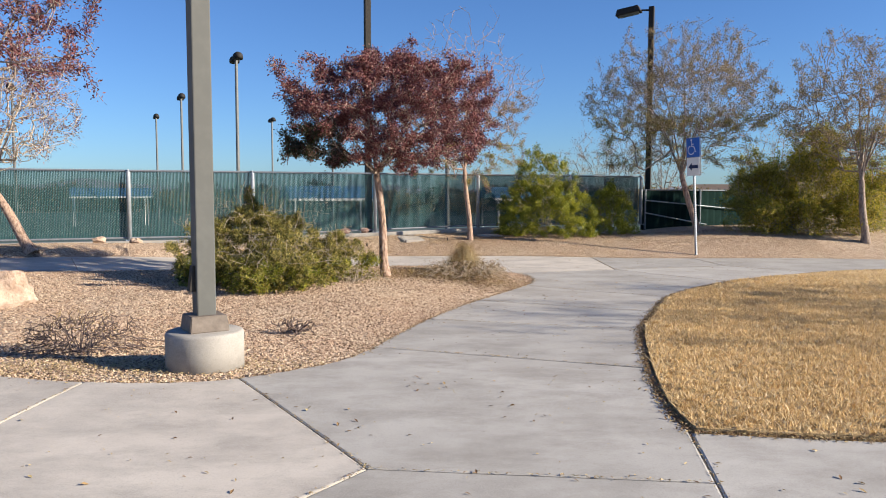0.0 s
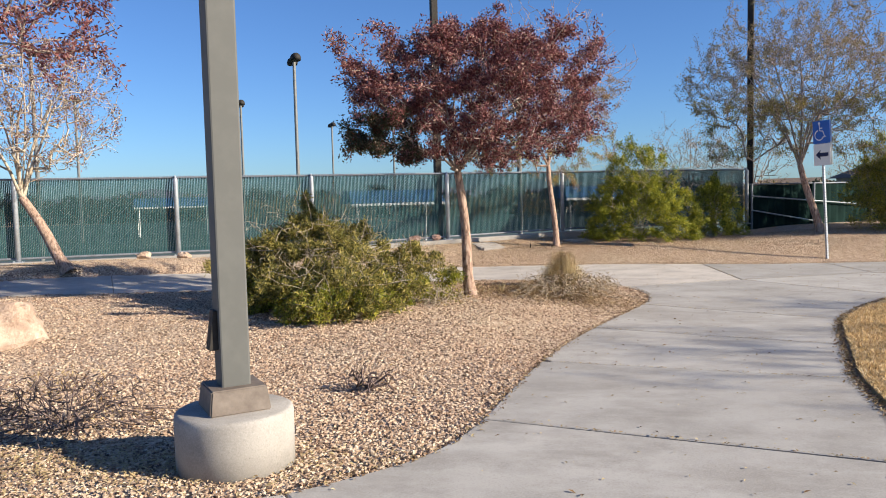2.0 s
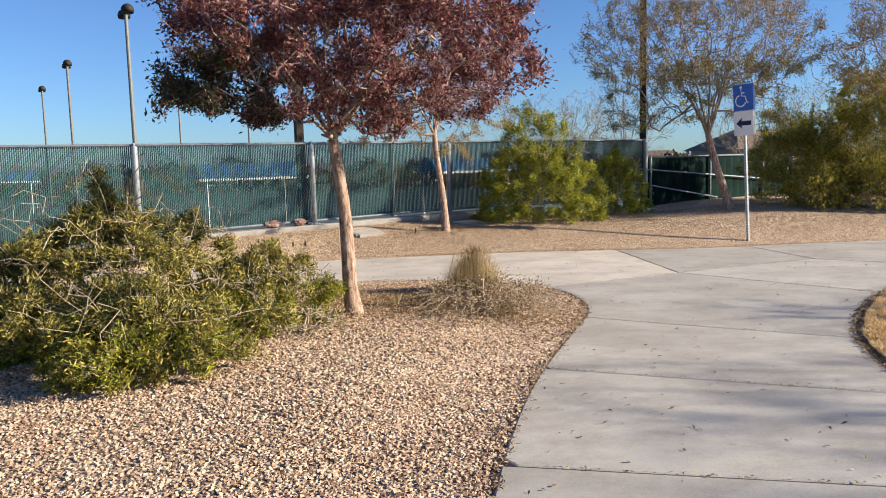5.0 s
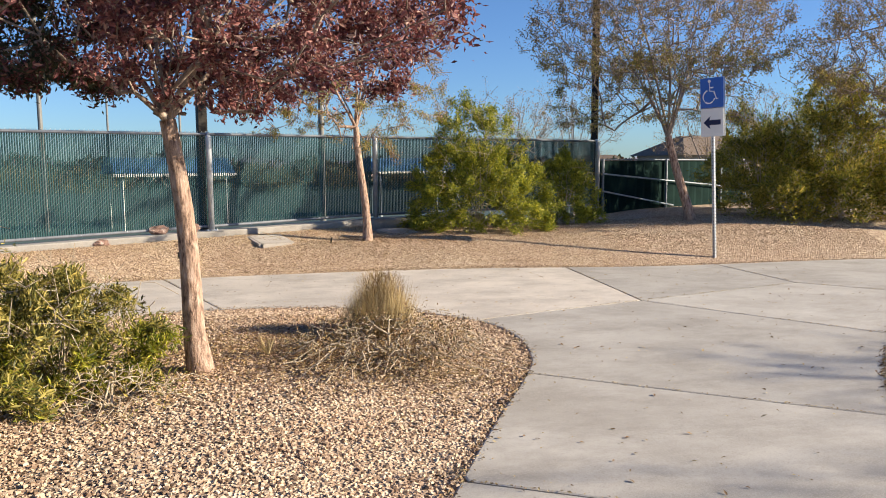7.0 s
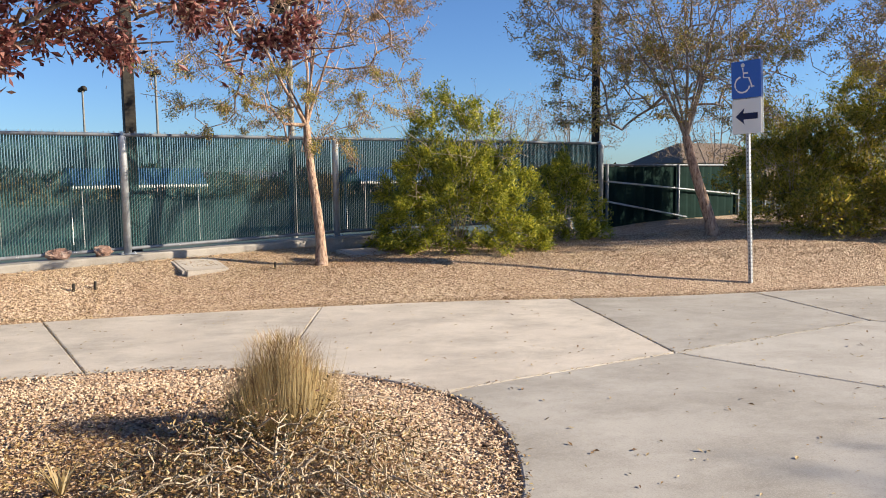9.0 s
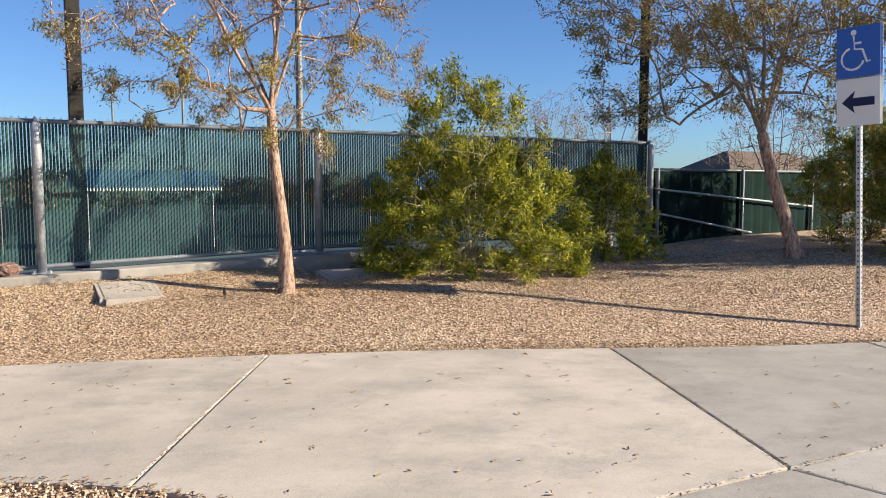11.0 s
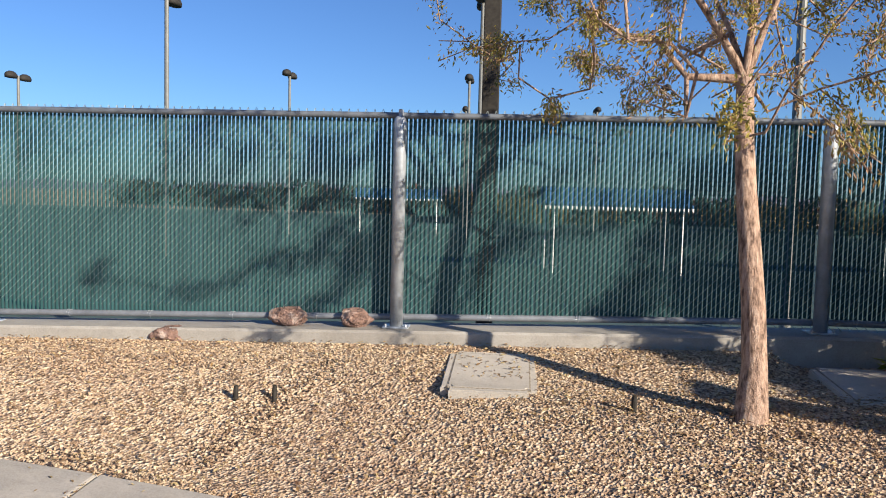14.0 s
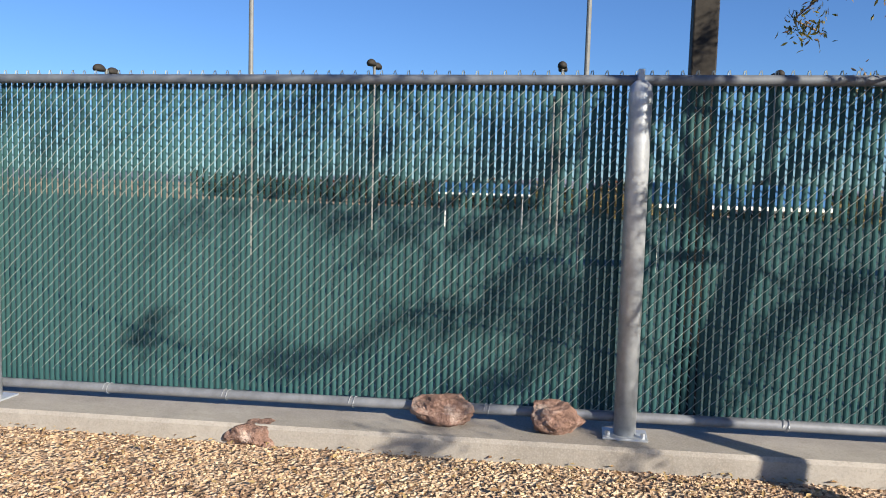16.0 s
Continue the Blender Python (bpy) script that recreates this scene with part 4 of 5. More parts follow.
def shrub(label, centre, r_xy, height, n, leaves, size, leaf_mats, seed, bark, narrow=0.3, spread=0.08, stem_r=0.02, name="shrub", lean=(0, 0), twig_r=0.0032, taper=0.75, squat=False, bare=0, clump=2.8):
    z = ground_at(*centre) - 0.03
    t = thing(name, label, "shrub", (centre[0], centre[1], z))
    mid, up, cut = (0.24, 0.72, -0.30) if squat else (0.50, 0.52, -0.85)
    nodes, parent, load, tips = skeleton((0, 0, 0), (lean[0] * 0.3, lean[1] * 0.3, height * 0.15), (lean[0], lean[1], height * mid), (r_xy[0], r_xy[1], height * up), n, seed, stems=7, hollow=0.35, low_cut=cut)
    nodes[:, 2] = np.maximum(nodes[:, 2], 0.03)
    u = np.clip(nodes[:, 2:3] / height, 0.02, 0.98)
    if squat:
        nodes[:, :2] *= 1 - squat * np.clip((u - 0.42) / 0.4, 0, 1)
    else:
        dome = np.clip(np.sqrt(1 - u * u) / np.sqrt(1 - (2 * u - 1) ** 2), 0.45, 1.7)
        nodes[:, :2] *= 1 + (dome - 1) * taper
    r = np.random.default_rng(seed + 100)
    limb_mesh("branch_frame", nodes, parent, load, stem_r, twig_r, bark, t, lambda l: True, 4)
    for lm, share, keep in leaf_mats:
        p = leaf_spots(nodes, parent, load, int(leaves * share), r, spread, 8.0, keep, clump)
        p[0][:, 2] = np.maximum(p[0][:, 2], 0.02)
        leaf_mesh("foliage", p, size, lm, t, r, narrow, -0.2)
    if bare:
        nodes, parent, load, tips = skeleton((0, 0, 0), (0, 0, height * 0.2), (0, -0.15, height * 0.58), (r_xy[0] * 0.92, r_xy[1] * 0.92, height * 0.42), bare, seed + 7, stems=7, hollow=0.6, low_cut=-0.2)
        limb_mesh("bare_branch", nodes, parent, load, stem_r * 0.45, 0.0026, bark, t, lambda l: True, 4)
    return t


# tree beside the walk, burgundy with a dark green lower bough
tree("burgundy-leaved tree with a slim pale trunk", (-1.09, 14.4), (-1.25, 14.4, 1.95), (-1.02, 14.4, 3.1), (2.08, 2.08, 1.28), 1300, 108000, 0.052,
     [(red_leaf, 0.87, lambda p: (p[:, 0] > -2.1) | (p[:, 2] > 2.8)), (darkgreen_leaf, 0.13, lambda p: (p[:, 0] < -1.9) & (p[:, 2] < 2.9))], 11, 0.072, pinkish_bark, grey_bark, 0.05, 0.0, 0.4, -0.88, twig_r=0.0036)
tree("burgundy-leaved tree at the gravel bed", (-7.4, 11.5), (-7.35, 11.4, 2.2), (-7.3, 11.4, 4.5), (2.2, 2.2, 1.5), 420, 20000, 0.065, [(red_leaf, 1.0, None)], 12, 0.085, pinkish_bark, grey_bark, 0.06)
tree("thin tree with sparse orange and green leaves", (0.80, 22.4), (0.655, 22.70, 2.31), (0.42, 22.8, 4.5), (2.6, 2.5, 2.3), 1500, 34000, 0.042,
     [(autumn_leaf, 0.72, lambda p: p[:, 2] < 4.5), (yellow_leaf, 0.28, lambda p: p[:, 2] < 3.3)], 13, 0.066, pinkish_bark, pinkish_bark, 0.045, 0.10, 0.33, -0.95, hang=1.2, twig_r=0.004, mains=6)
tree("tree with thinning yellow-green leaves", (8.05, 23.95), (7.55, 24.1, 2.2), (7.8, 25.1, 4.6), (3.1, 2.6, 2.3), 2200, 62000, 0.056,
     [(olive_leaf, 0.5, None), (autumn_leaf, 0.3, None), (yellow_leaf, 0.2, lambda p: p[:, 2] < 4.2)], 14, 0.092, pinkish_bark, grey_bark, 0.06, 0.08, 0.38, -0.8, hang=0.9, twig_r=0.0065)
tree("tree with thinning yellow-olive leaves by the hedge", (12.4, 22.2), (12.25, 22.3, 2.0), (12.9, 23.3, 4.2), (2.8, 2.3, 2.2), 1700, 36000, 0.058,
     [(olive_leaf, 0.55, None), (autumn_leaf, 0.3, None), (yellow_leaf, 0.15, lambda p: p[:, 2] < 3.8)], 15, 0.095, grey_bark, grey_bark, 0.06, 0.08, 0.38, -0.9, hang=0.9, twig_r=0.0065)
tree("leaning tree with pale twigs and pinkish leaves", (-9.42, 17.3), (-10.35, 17.4, 1.75), (-10.2, 17.5, 3.6), (1.9, 1.9, 1.7), 900, 12000, 0.055,
     [(autumn_leaf, 0.6, None), (red_leaf, 0.4, None)], 17, 0.10, pinkish_bark, twig_bark, 0.06, 0.05, twig_r=0.0045)
# trees over the lawn, whose shade falls across the walk
tree("tree standing beyond the dry lawn", (19.5, 6.0), (19.4, 6.0, 3.0), (19.4, 6.0, 6.3), (2.6, 2.6, 2.2), 240, 3200, 0.08, [(olive_leaf, 1.0, None)], 18, 0.11, grey_bark, grey_bark)
tree("tree standing beyond the dry lawn", (21.7, 9.0), (21.6, 9.0, 3.0), (21.6, 9.0, 6.0), (2.6, 2.6, 1.9), 320, 5500, 0.08, [(olive_leaf, 1.0, None)], 19, 0.11, grey_bark, grey_bark)

for k, (cx, cy, rx, ry, h, cnt) in enumerate(((-3.45, 13.6, 1.4, 1.55, 1.62, 86000), (-2.0, 14.05, 0.8, 0.8, 1.05, 18000), (-2.75, 12.25, 1.0, 0.75, 0.95, 22000), (-4.05, 13.4, 0.62, 0.7, 1.05, 15000))):
    shrub("sprawling yellow-green shrub with bare twigs", (cx, cy), (rx, ry), h, 620 if k == 0 else 260, cnt, 0.060,
          [(shrub_leaf, 0.72, None), (bush_leaf, 0.28, lambda p: p[:, 2] < 0.45)], 30 + k, twig_bark, 0.24, 0.035, 0.014, squat=0.48, bare=260 if k == 0 else 110)
shrub("bare pale branches standing out of the shrub", (-3.2, 13.5), (1.0, 1.0), 2.0, 46, 250, 0.05, [(shrub_leaf, 1.0, None)], 37, twig_bark, 0.25, 0.05, 0.014, twig_r=0.004)
shrub("tall bright green shrub against the fence", (3.15, 23.6), (1.5, 1.15), 2.75, 640, 54000, 0.072, [(bush_leaf, 0.84, lambda p: p[:, 2] < 1.75), (bush_leaf, 0.16, lambda p: p[:, 2] > 1.4)], 41, twig_bark, 0.27, 0.05, 0.02, squat=0.34, bare=130, clump=2.0)
shrub("small bright green shrub at the fence corner", (5.55, 25.2), (0.95, 0.75), 1.8, 280, 17000, 0.08, [(bush_leaf, 1.0, None)], 42, twig_bark, 0.27, 0.045, squat=0.48, bare=20)
HEDGE = ((10.3, 24.7, 1.0, 2.3), (11.6, 23.9, 1.3, 3.0), (13.9, 24.3, 1.2, 2.2), (11.2, 26.6, 1.5, 2.6), (12.9, 25.9, 1.6, 3.6), (12.6, 22.9, 0.8, 1.6), (11.2, 23.2, 0.7, 1.2), (10.0, 23.4, 0.75, 1.05))
for k, (cx, cy, rx, h) in enumerate(HEDGE):
    shrub("dense olive-green hedge shrub", (cx, cy), (rx, rx * 0.9), h, 420 if h > 1 else 120, int(7500 * rx * h ** 0.5), 0.085, [(hedge_leaf, 0.8, None), (bush_leaf, 0.2, None)], 50 + k, twig_bark, 0.3, 0.06, bare=60 if h > 2 else 0)

# bare trees and a house far beyond the courts, and low hills on the skyline
for k, (x, y, h) in enumerate(((9.5, 44.6, 6.6), (13.5, 47, 7.2), (18, 41, 6.4), (24, 46, 7.0), (31, 43, 6.0))):
    tree("bare pale-twigged tree beyond the fence", (x, y, -1.5), (x, y, 0.6), (x, y, h * 0.5), (2.8, 2.8, h * 0.34), 380, 3500, 0.08, [(autumn_leaf, 1.0, None)], 70 + k, 0.12, grey_bark, grey_bark, 0.1)
for k in range(16):
    x = -60 + k * 9 + random.uniform(-3, 3)
    y = 105 + random.uniform(-8, 14) + max(0, 12 - x) * 0.1
    shrub("far grey-green desert bush beyond the courts", (x, y), (4.5, 3.5), random.uniform(2.6, 4.2), 90, 2500, 0.35, [(olive_leaf, 1.0, None)], 90 + k, grey_bark, 0.5, 0.4, 0.06, "far_bush")
r = np.random.default_rng(77)
wx = r.uniform(-130, 110, 26000)
wtop = 1.9 + 0.9 * np.sin(wx * 0.21) * np.cos(wx * 0.083 + 1) + 0.7 * np.sin(wx * 0.63 + 2)
wp = np.stack([wx, 124 + r.uniform(-4, 4, len(wx)), -1.5 + (wtop + 1.8) * r.random(len(wx)) ** 0.8], -1)
woods = leaf_mesh("far_woods", (wp, np.zeros((len(wx), 3))), 0.8, darkgreen_leaf, None, r, 0.6, 0.0)
tagged(woods, "line of dark olive scrub beyond the courts", "scrub", kind="stuff")
far_house = thing("house", "tan stucco house with a dark brown hipped roof", "house", (42.5, 86, -1.5), 12)
bm = bmesh.new()
box(bm, -6, 6, -4, 4, 0, 4.0)
far_walls = part("wall", bm, None, far_house)
bm = bmesh.new()
box(bm, -6.7, 6.7, -4.7, 4.7, 4.0, 6.1)
for v in bm.verts:
    if v.co.z > 6:
        v.co.x *= 0.5
        v.co.y *= 0.06
far_roof = part("roof", bm, None, far_house, "dark brown tile roof")
house = thing("house", "low tan stucco house with a brown hipped roof", "house", (62, 172, -1.5), -20)
bm = bmesh.new()
box(bm, -9, 9, -5, 5, 0, 3.4)
m = Mat("tan_stucco", 0.9).world()
stucco_mat = m.color(m.ramp(m.noise(1.2, 5), (0.3, (0.30, 0.23, 0.18)), (0.7, (0.38, 0.29, 0.23)))).m
m = Mat("brown_roof_tile", 0.9).world()
tile_mat = m.color(m.ramp(m.noise(3.0, 5), (0.3, (0.10, 0.075, 0.058)), (0.7, (0.17, 0.125, 0.095)))).m
part("wall", bm, stucco_mat, house)
bm = bmesh.new()
box(bm, -9.6, 9.6, -5.6, 5.6, 3.4, 5.2)
for v in bm.verts:
    if v.co.z > 4:
        v.co.x *= 0.55
        v.co.y *= 0.08
part("roof", bm, tile_mat, house)
far_walls.data.materials[0], far_roof.data.materials[0] = stucco_mat, tile_mat
# distance haze is put into the hills' blue-grey colour
m = Mat("hills_haze_in_colour", 1.0).world()
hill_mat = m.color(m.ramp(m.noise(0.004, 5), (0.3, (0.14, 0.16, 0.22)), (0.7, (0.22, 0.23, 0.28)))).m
bm = bmesh.new()
prev = None
for k in range(121):
    a = radians(-80 + k * 160 / 120)
    h = 10 + 26 * max(0, noise.noise(Vector((k * 0.11, 3, 0)))) + 9 * noise.noise(Vector((k * 0.5, 0, 5)))
    ring = [bm.verts.new((R * math.sin(a), R * math.cos(a), z)) for R, z in ((1150, -8), (1290, max(h, 3)), (1440, -8))]
    if prev:
        for i in (0, 1):
            bm.faces.new((prev[i], ring[i], ring[i + 1], prev[i + 1]))
    prev = ring
tagged(part("backdrop_hills", bm, hill_mat, None, "", True), "low hills on the skyline, distance haze painted in blue-grey", "hills", kind="structure")

# ---- sign ----
sign = thing("accessible_route_sign", "blue accessibility sign over a white arrow plate on a perforated post", "sign", (7.11, 21.22, ground_at(7.11, 21.22) - 0.1), 20)
bm = bmesh.new()
box(bm, -0.025, 0.025, -0.025, 0.025, 0, 3.34, 0.004)
sign.matrix_world = Matrix.Translation((7.11, 21.22, ground_at(7.11, 21.22) - 0.1)) @ Matrix.Rotation(radians(-2.8), 4, "Y") @ Matrix.Rotation(radians(-60), 4, "Z")
sign_post = part("post", bm, galv_mat, sign, "perforated galvanized post")
bm = bmesh.new()
for k in range(52):
    z = 0.16 + k * 0.06
    b2 = Vector((0, -0.026, z))
    vs = [bm.verts.new(b2 + Vector((0.009 * math.cos(u), 0, 0.012 * math.sin(u)))) for u in (6.283 * i / 8 for i in range(8))]
    bm.faces.new(vs)
    b2 = Vector((0.026, 0, z))
    vs = [bm.verts.new(b2 + Vector((0, 0.009 * math.cos(u), 0.012 * math.sin(u)))) for u in (6.283 * i / 8 for i in range(8))]
    bm.faces.new(vs)
tagged(part("holes", bm, dark_mat, sign_post), kind="stuff")
ZS = 2.30
bm = bmesh.new()
box(bm, -0.225, 0.225, -0.034, -0.029, ZS, ZS + 0.50, 0.002)
arrow_plate = part("arrow_plate", bm, white_mat, sign, "white plate")
bm = bmesh.new()
bm.faces.new([bm.verts.new((x, -0.0365, ZS + 0.25 + y)) for x, y in ((-0.17, 0), (-0.03, 0.12), (-0.05, 0.045), (0.17, 0.045), (0.17, -0.045), (-0.05, -0.045), (-0.03, -0.12))])
bmesh.ops.solidify(bm, geom=bm.faces[:], thickness=0.002)
part("arrow", bm, navy_mat, arrow_plate, "dark blue arrow")
ZB = ZS + 0.515
bm = bmesh.new()
box(bm, -0.225, 0.225, -0.034, -0.029, ZB, ZB + 0.53, 0.002)
blue_plate = part("blue_plate", bm, blue_mat, sign, "blue plate")
bm = bmesh.new()
box(bm, -0.225, 0.225, 0.029, 0.034, ZS, ZB + 0.53, 0.002)
part("back_plate", bm, galv_mat, sign, "bare metal back plate")
bm = bmesh.new()
C = Vector((0, -0.037, ZB + 0.265))
for pts in ([(-0.045, 0.17), (-0.035, 0.03), (0.045, 0.02), (0.095, -0.12), (0.125, -0.105)], [(-0.04, 0.09), (0.035, 0.09)],
            [(-0.055 + 0.115 * math.cos(a), -0.07 + 0.115 * math.sin(a)) for a in np.linspace(radians(105), radians(345), 14)]):
    tube(bm, [C + Vector((x, 0, y)) for x, y in pts], 0.0125, 6)
bmesh.ops.create_uvsphere(bm, u_segments=12, v_segments=8, radius=0.03, matrix=Matrix.Translation(C + Vector((-0.045, 0, 0.205))))
for v in bm.verts:
    v.co.y = -0.037 + (v.co.y + 0.037) * 0.15
part("wheelchair_symbol", bm, white_mat, blue_plate, "white wheelchair symbol")


# ---- stones, box, small things ----
def rock(name, label, x, y, z, size, material, seed, flat=0.7, turn=0.4):
    r = random.Random(seed)
    bm = bmesh.new()
    bmesh.ops.create_icosphere(bm, subdivisions=4, radius=1)
    planes = [(Vector((r.gauss(0, 1), r.gauss(0, 1), r.gauss(0, 1))).normalized(), r.uniform(0.62, 0.9)) for _ in range(14)]
    for v in bm.verts:
        for nrm, dd in planes:
            over = v.co.dot(nrm) - dd
            if over > 0:
                v.co -= nrm * over * 0.9
        v.co *= 1 + 0.17 * noise.noise(v.co * 2.2 + Vector((seed, 0, 0))) + 0.09 * noise.noise(v.co * 6 + Vector((0, seed, 0)))
        v.co = Vector((v.co.x * size[0], v.co.y * size[1], v.co.z * size[2]))
    lowest = min(v.co.z for v in bm.verts)
    for v in bm.verts:
        v.co.z = max(v.co.z, lowest * flat) - lowest * flat
    ob = part(name, bm, material)
    ob.location = (x, y, z)
    ob.rotation_euler.z = turn
    return tagged(ob, label, "rock")


rock("rock", "reddish sandstone rock on the kerb", -2.92, 22.62, curb_height(-0.9), (0.19, 0.11, 0.095), rock_mat, 3)
rock("rock", "small reddish sandstone rock on the kerb", -2.36, 22.82, curb_height(-0.3), (0.15, 0.10, 0.10), rock_mat, 5)
rock("rock", "pinkish rock half buried in the gravel", -3.78, 22.08, ground_at(-3.78, 22.08) - 0.05, (0.16, 0.11, 0.10), rock_mat, 21)
rock("boulder", "pale tan landscape boulder on the gravel", -6.42, 10.8, -0.14, (0.58, 0.5, 0.47), boulder_mat, 9)
for k, (x, y) in enumerate(((-7.9, 19.5), (-8.6, 18.9), (-5.9, 20.6))):
    rock("rock", "small tan rock on the gravel", x, y, ground_at(x, y) - 0.02, (0.17, 0.13, 0.11), boulder_mat, 20 + k)

def utility_box(x, y, rz, tilt, w, d, z, label):
    t = thing("utility_box", label, "utility box", (x, y, z))
    t.matrix_world = pose(x, y, z, tilt, 0, rz)
    bm = bmesh.new()
    box(bm, -w, w, -d, d, -0.12, 0.03)
    bmesh.ops.bevel(bm, geom=[e for e in bm.edges if abs(e.verts[0].co.z - e.verts[1].co.z) > 0.1], offset=0.06, segments=4, affect="EDGES")
    bmesh.ops.bevel(bm, geom=[e for e in bm.edges if min(v.co.z for v in e.verts) > 0.02], offset=0.008, segments=2, affect="EDGES")
    part("rim", bm, concrete_mat, t)
    bm = bmesh.new()
    box(bm, -w + 0.055, w - 0.055, -d + 0.06, d - 0.06, 0.0, 0.036)
    bmesh.ops.bevel(bm, geom=[e for e in bm.edges if abs(e.verts[0].co.z - e.verts[1].co.z) > 0.02], offset=0.03, segments=3, affect="EDGES")
    part("lid", bm, concrete_mat, t, "concrete lid strewn with leaves")
    bm = bmesh.new()
    o = 0.05
    for q in (((-w + o, -d + o), (w - o, -d + o)), ((w - o, -d + o), (w - o, d - o)), ((w - o, d - o), (-w + o, d - o)), ((-w + o, d - o), (-w + o, -d + o))):
        (x0, y0), (x1, y1) = q
        box(bm, min(x0, x1) - 0.005, max(x0, x1) + 0.005, min(y0, y1) - 0.005, max(y0, y1) + 0.005, 0.026, 0.0325)
    part("seam", bm, joint_mat, t)
    return t


utility_box(-0.97, 22.5, 22, 6.5, 0.33, 0.42, 0.243, "pale concrete utility box lid set in gravel")
box_leaves = np.random.default_rng(3).uniform((-1.2, 22.25), (-0.72, 22.8), (34, 2))
litter("lid_leaves", box_leaves, 0.02, lambda x, y: 0.280 + (y - 22.5) * 0.105 + (x + 0.97) * 0.045, "dry leaves on the utility box lid", fallen_leaf)
utility_box(1.5, 23.5, 20, 3, 0.33, 0.42, 0.265, "shaded concrete utility box lid beside the shrub")
for x, y in ((-2.40, 21.42), (-2.17, 21.55), (0.13, 22.25)):
    bm = bmesh.new()
    tube(bm, [(0, 0, -0.05), (0, 0, 0.06), (0.004, 0, 0.09)], [0.018, 0.018, 0.014], 10)
    st = tagged(part("irrigation_stub", bm, dark_mat), "short dark irrigation pipe stub in gravel", "pipe", "irrigation stubs")
    st.location = (x, y, ground_at(x, y))

cabinet = thing("utility_cabinet", "small grey utility cabinet with a pale lid among the hedge shrubs", "utility cabinet", (10.7, 23.7, ground_at(10.7, 23.7) - 0.05), 15)
bm = bmesh.new()
box(bm, -0.28, 0.28, -0.18, 0.18, 0, 0.40, 0.02)
part("body", bm, lamp_grey, cabinet)
bm = bmesh.new()
box(bm, -0.31, 0.31, -0.21, 0.21, 0.40, 0.445, 0.012)
part("lid", bm, galv_mat, cabinet, "pale galvanized lid")

# dry grass tuft and twiggy scrub round it
tuft = thing("grass_tuft", "dry straw-coloured ornamental grass clump", "grass clump", (0.42, 15.55, ground_at(0.42, 15.55)))
r = np.random.default_rng(5)
nb = 4200
a, q = r.uniform(0, 6.28, nb), r.random(nb) ** 0.7
xy = np.stack([np.cos(a) * q * 0.15, np.sin(a) * q * 0.15], -1)
h = r.uniform(0.18, 0.59, nb) * (1.06 - 0.42 * q * q)
outw = np.stack([np.cos(a) * q * 0.23 + r.normal(0, 0.065, nb), np.sin(a) * q * 0.23 + r.normal(0, 0.065, nb)], -1)
b0 = np.column_stack([xy, np.zeros(nb)])
b2 = np.column_stack([xy + outw, h])
b1 = b0 * 0.5 + b2 * 0.5 + np.column_stack([outw * 0.30, 0.02 * h])
sd = np.column_stack([-np.sin(a), np.cos(a), 0 * a]) * 0.0018
v = np.stack([b0 - sd, b0 + sd, b1 + sd, b2, b1 - sd], 1)
o = 5 * np.arange(nb)[:, None]
raw("blade_clump", v.reshape(-1, 3), (np.array([(0, 1, 2, 4)]) + o).tolist() + (np.array([(4, 2, 3)]) + o).tolist(), straw_leaf, tuft)
npl = 2600
a, q, zz = r.uniform(0, 6.28, npl), r.random(npl) ** 0.5, r.uniform(0.2, 0.55, npl)
rad = 0.26 * np.sqrt(np.clip(1 - ((zz - 0.36) / 0.25) ** 2, 0.05, 1)) * q
root = np.stack([np.cos(a) * rad, np.sin(a) * rad, zz], -1)
tip = root + np.stack([np.cos(a) * 0.025 + r.normal(0, 0.03, npl), np.sin(a) * 0.025 + r.normal(0, 0.03, npl), r.uniform(0.03, 0.1, npl)], -1)
sd = np.column_stack([-np.sin(a), np.cos(a), 0 * a]) * 0.0016
raw("seed_plume", np.stack([root - sd, root + sd, tip], 1).reshape(-1, 3), np.arange(3 * npl).reshape(npl, 3), fallen_leaf, tuft, "brownish feathery seed plumes")
shrub("leafless grey twiggy scrub round the grass clump", (0.42, 14.75), (0.95, 0.95), 0.34, 760, 5200, 0.032, [(fallen_leaf, 0.75, None), (darkgreen_leaf, 0.25, None)], 61, twig_bark, 0.3, 0.05, 0.012, "dry_scrub", twig_r=0.0042)
shrub("low pale twiggy scrub with a few yellow leaves", (-1.55, 13.55), (0.6, 0.45), 0.3, 300, 500, 0.035, [(yellow_leaf, 0.6, None), (fallen_leaf, 0.4, None)], 64, twig_bark, 0.35, 0.05, 0.010, "dry_scrub", twig_r=0.003)
shrub("low leafless grey scrub on the gravel", (-3.75, 7.75), (0.7, 0.45), 0.44, 620, 900, 0.03, [(fallen_leaf, 1.0, None)], 62, brown_bark, 0.3, 0.05, 0.011, "dry_scrub", twig_r=0.0045)
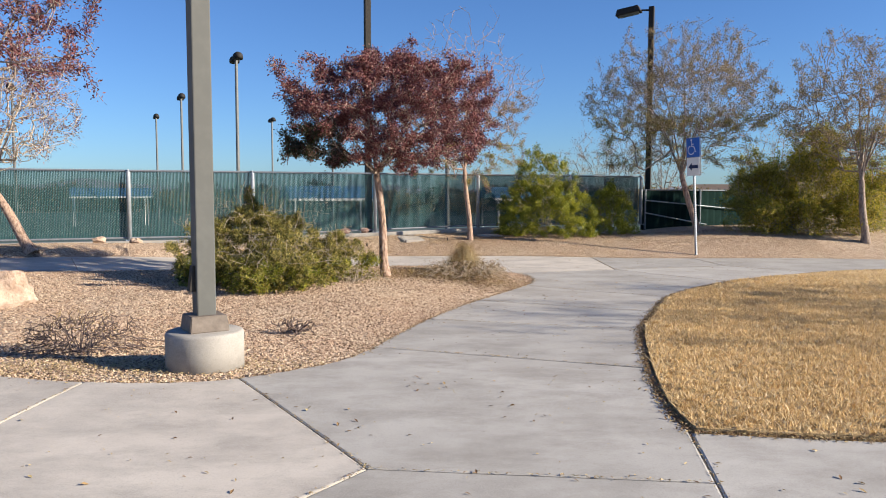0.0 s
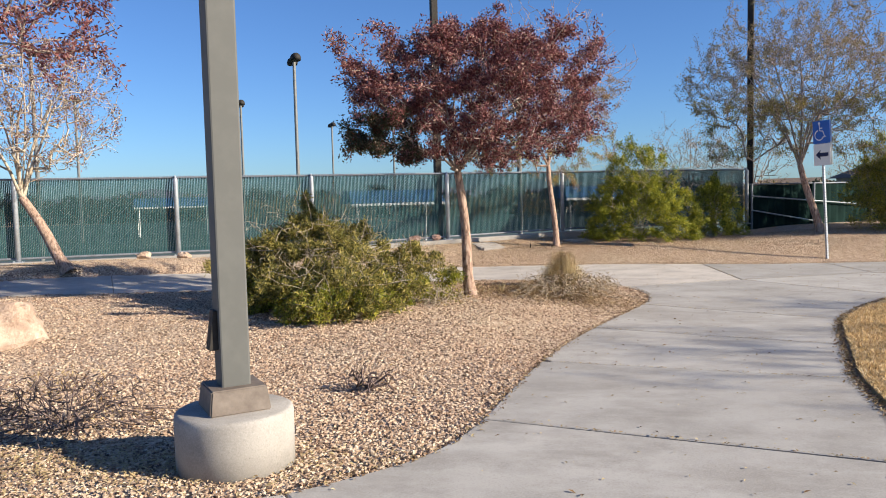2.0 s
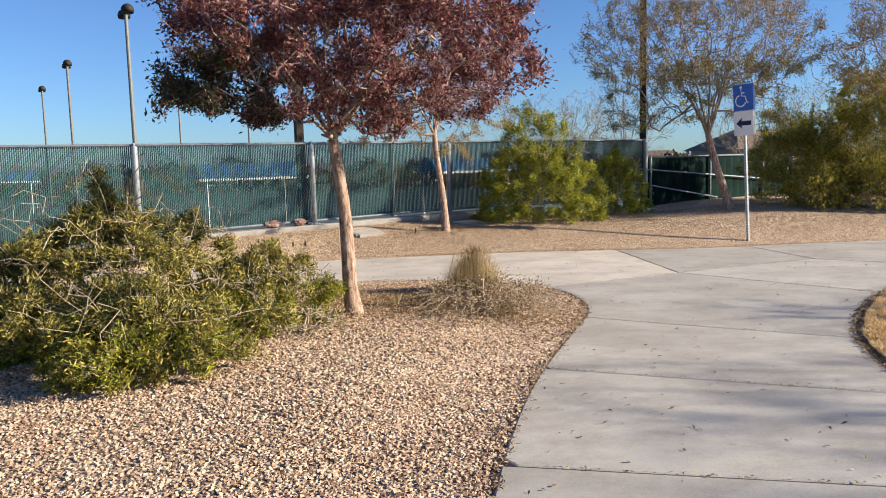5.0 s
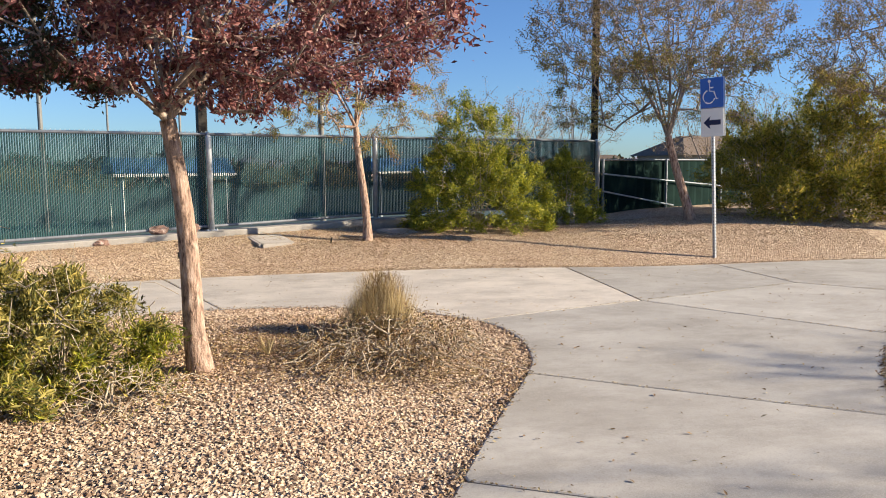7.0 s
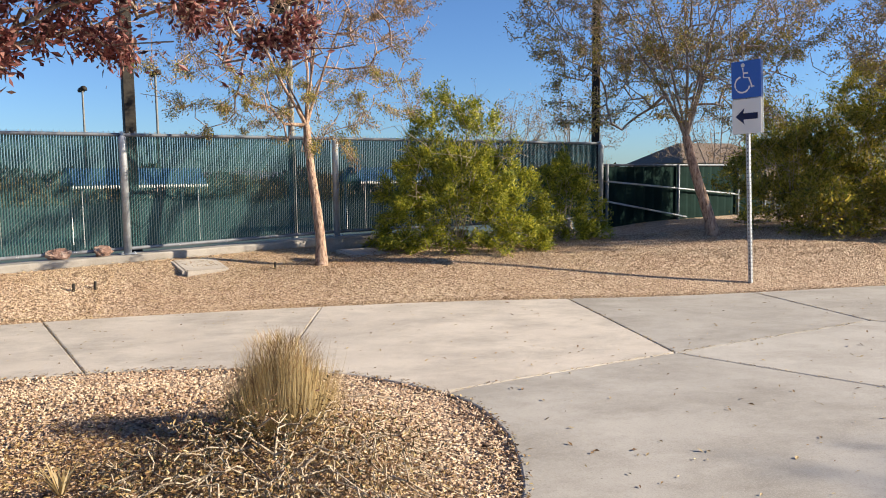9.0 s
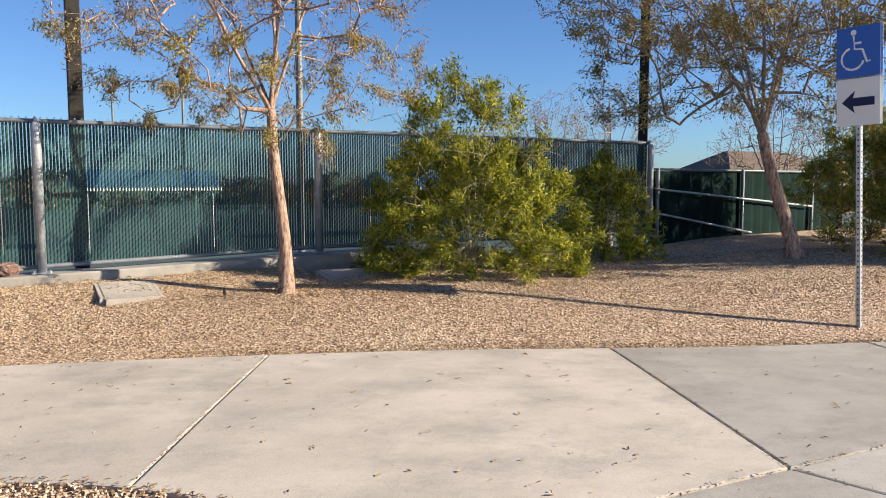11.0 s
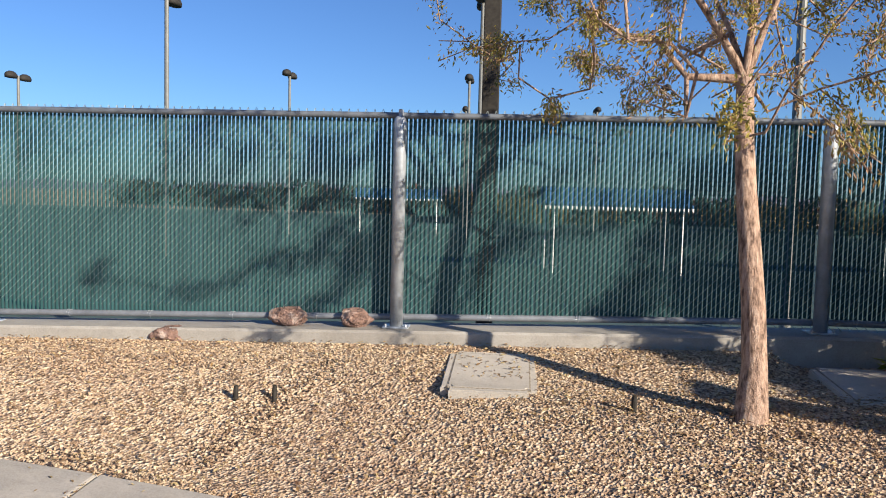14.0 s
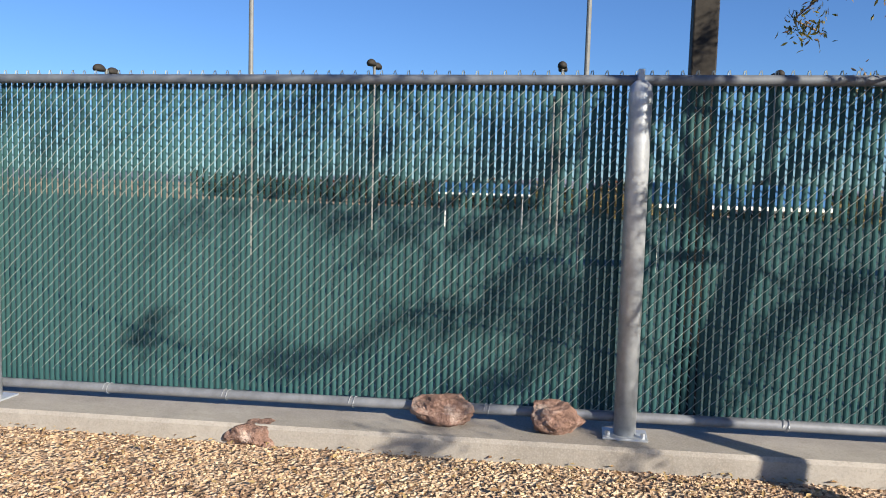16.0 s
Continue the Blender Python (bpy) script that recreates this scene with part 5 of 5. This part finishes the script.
shrub("small dead twig cluster on the gravel", (-1.75, 8.95), (0.32, 0.22), 0.24, 90, 120, 0.03, [(fallen_leaf, 1.0, None)], 63, brown_bark, 0.3, 0.03, 0.016, "dead_twigs", twig_r=0.006)

# small spiky plant and fallen leaves under the trees
agave = thing("spiky_plant", "small pale grey-green spiky plant in the gravel", "plant", (-0.6, 14.75, ground_at(-0.6, 14.75)))
r = np.random.default_rng(8)
bm = bmesh.new()
for k in range(26):
    a, e, ln = r.uniform(0, 6.28), radians(r.uniform(35, 82)), r.uniform(0.13, 0.24)
    d = Vector((math.cos(a) * math.cos(e), math.sin(a) * math.cos(e), math.sin(e)))
    sd = d.cross(Vector((0, 0, 1))).normalized() * 0.006
    o = d * 0.01
    m_ = d * ln * 0.55 + Vector((0, 0, 0.01))
    vs = [bm.verts.new(p) for p in (o - sd, o + sd, m_ + sd, d * ln, m_ - sd)]
    bm.faces.new((vs[0], vs[1], vs[2], vs[4]))
    bm.faces.new((vs[4], vs[2], vs[3]))
part("leaf_rosette", bm, straw_leaf, agave)
# fallen leaves, packed densely to also darken the ground the scrub shades
under = rng.normal((-0.5, 15.1), (0.9, 0.6), (7000, 2))
under = np.concatenate([under, rng.normal((0.4, 14.65), (0.65, 0.5), (6000, 2))])
under = under[open_gravel(under[:, 0], under[:, 1])]
litter("leaf_litter", under, 0.017, lambda x, y: land_with_island(x, y) + 0.008, "brown fallen leaves under the burgundy tree, thickened to stand in for scrub shade", fallen_leaf)
bank = np.concatenate([rng.normal((0.9, 22.4), (1.0, 0.6), (1500, 2)), rng.uniform((-6, 19), (6, 24), (12000, 2))])
bank = bank[open_gravel(bank[:, 0], bank[:, 1])]
litter("bank_litter", bank, 0.019, lambda x, y: land_with_island(x, y) + 0.006, "dry leaves scattered on the gravel bank", fallen_leaf)

yellow = rng.normal((-3.4, 6.95), (1.2, 0.28), (2600, 2))
yellow = yellow[open_gravel(yellow[:, 0], yellow[:, 1])]
litter("yellow_litter", yellow, 0.018, lambda x, y: land_with_island(x, y) + 0.006, "yellowed leaves drifted along the gravel edge", straw_leaf)
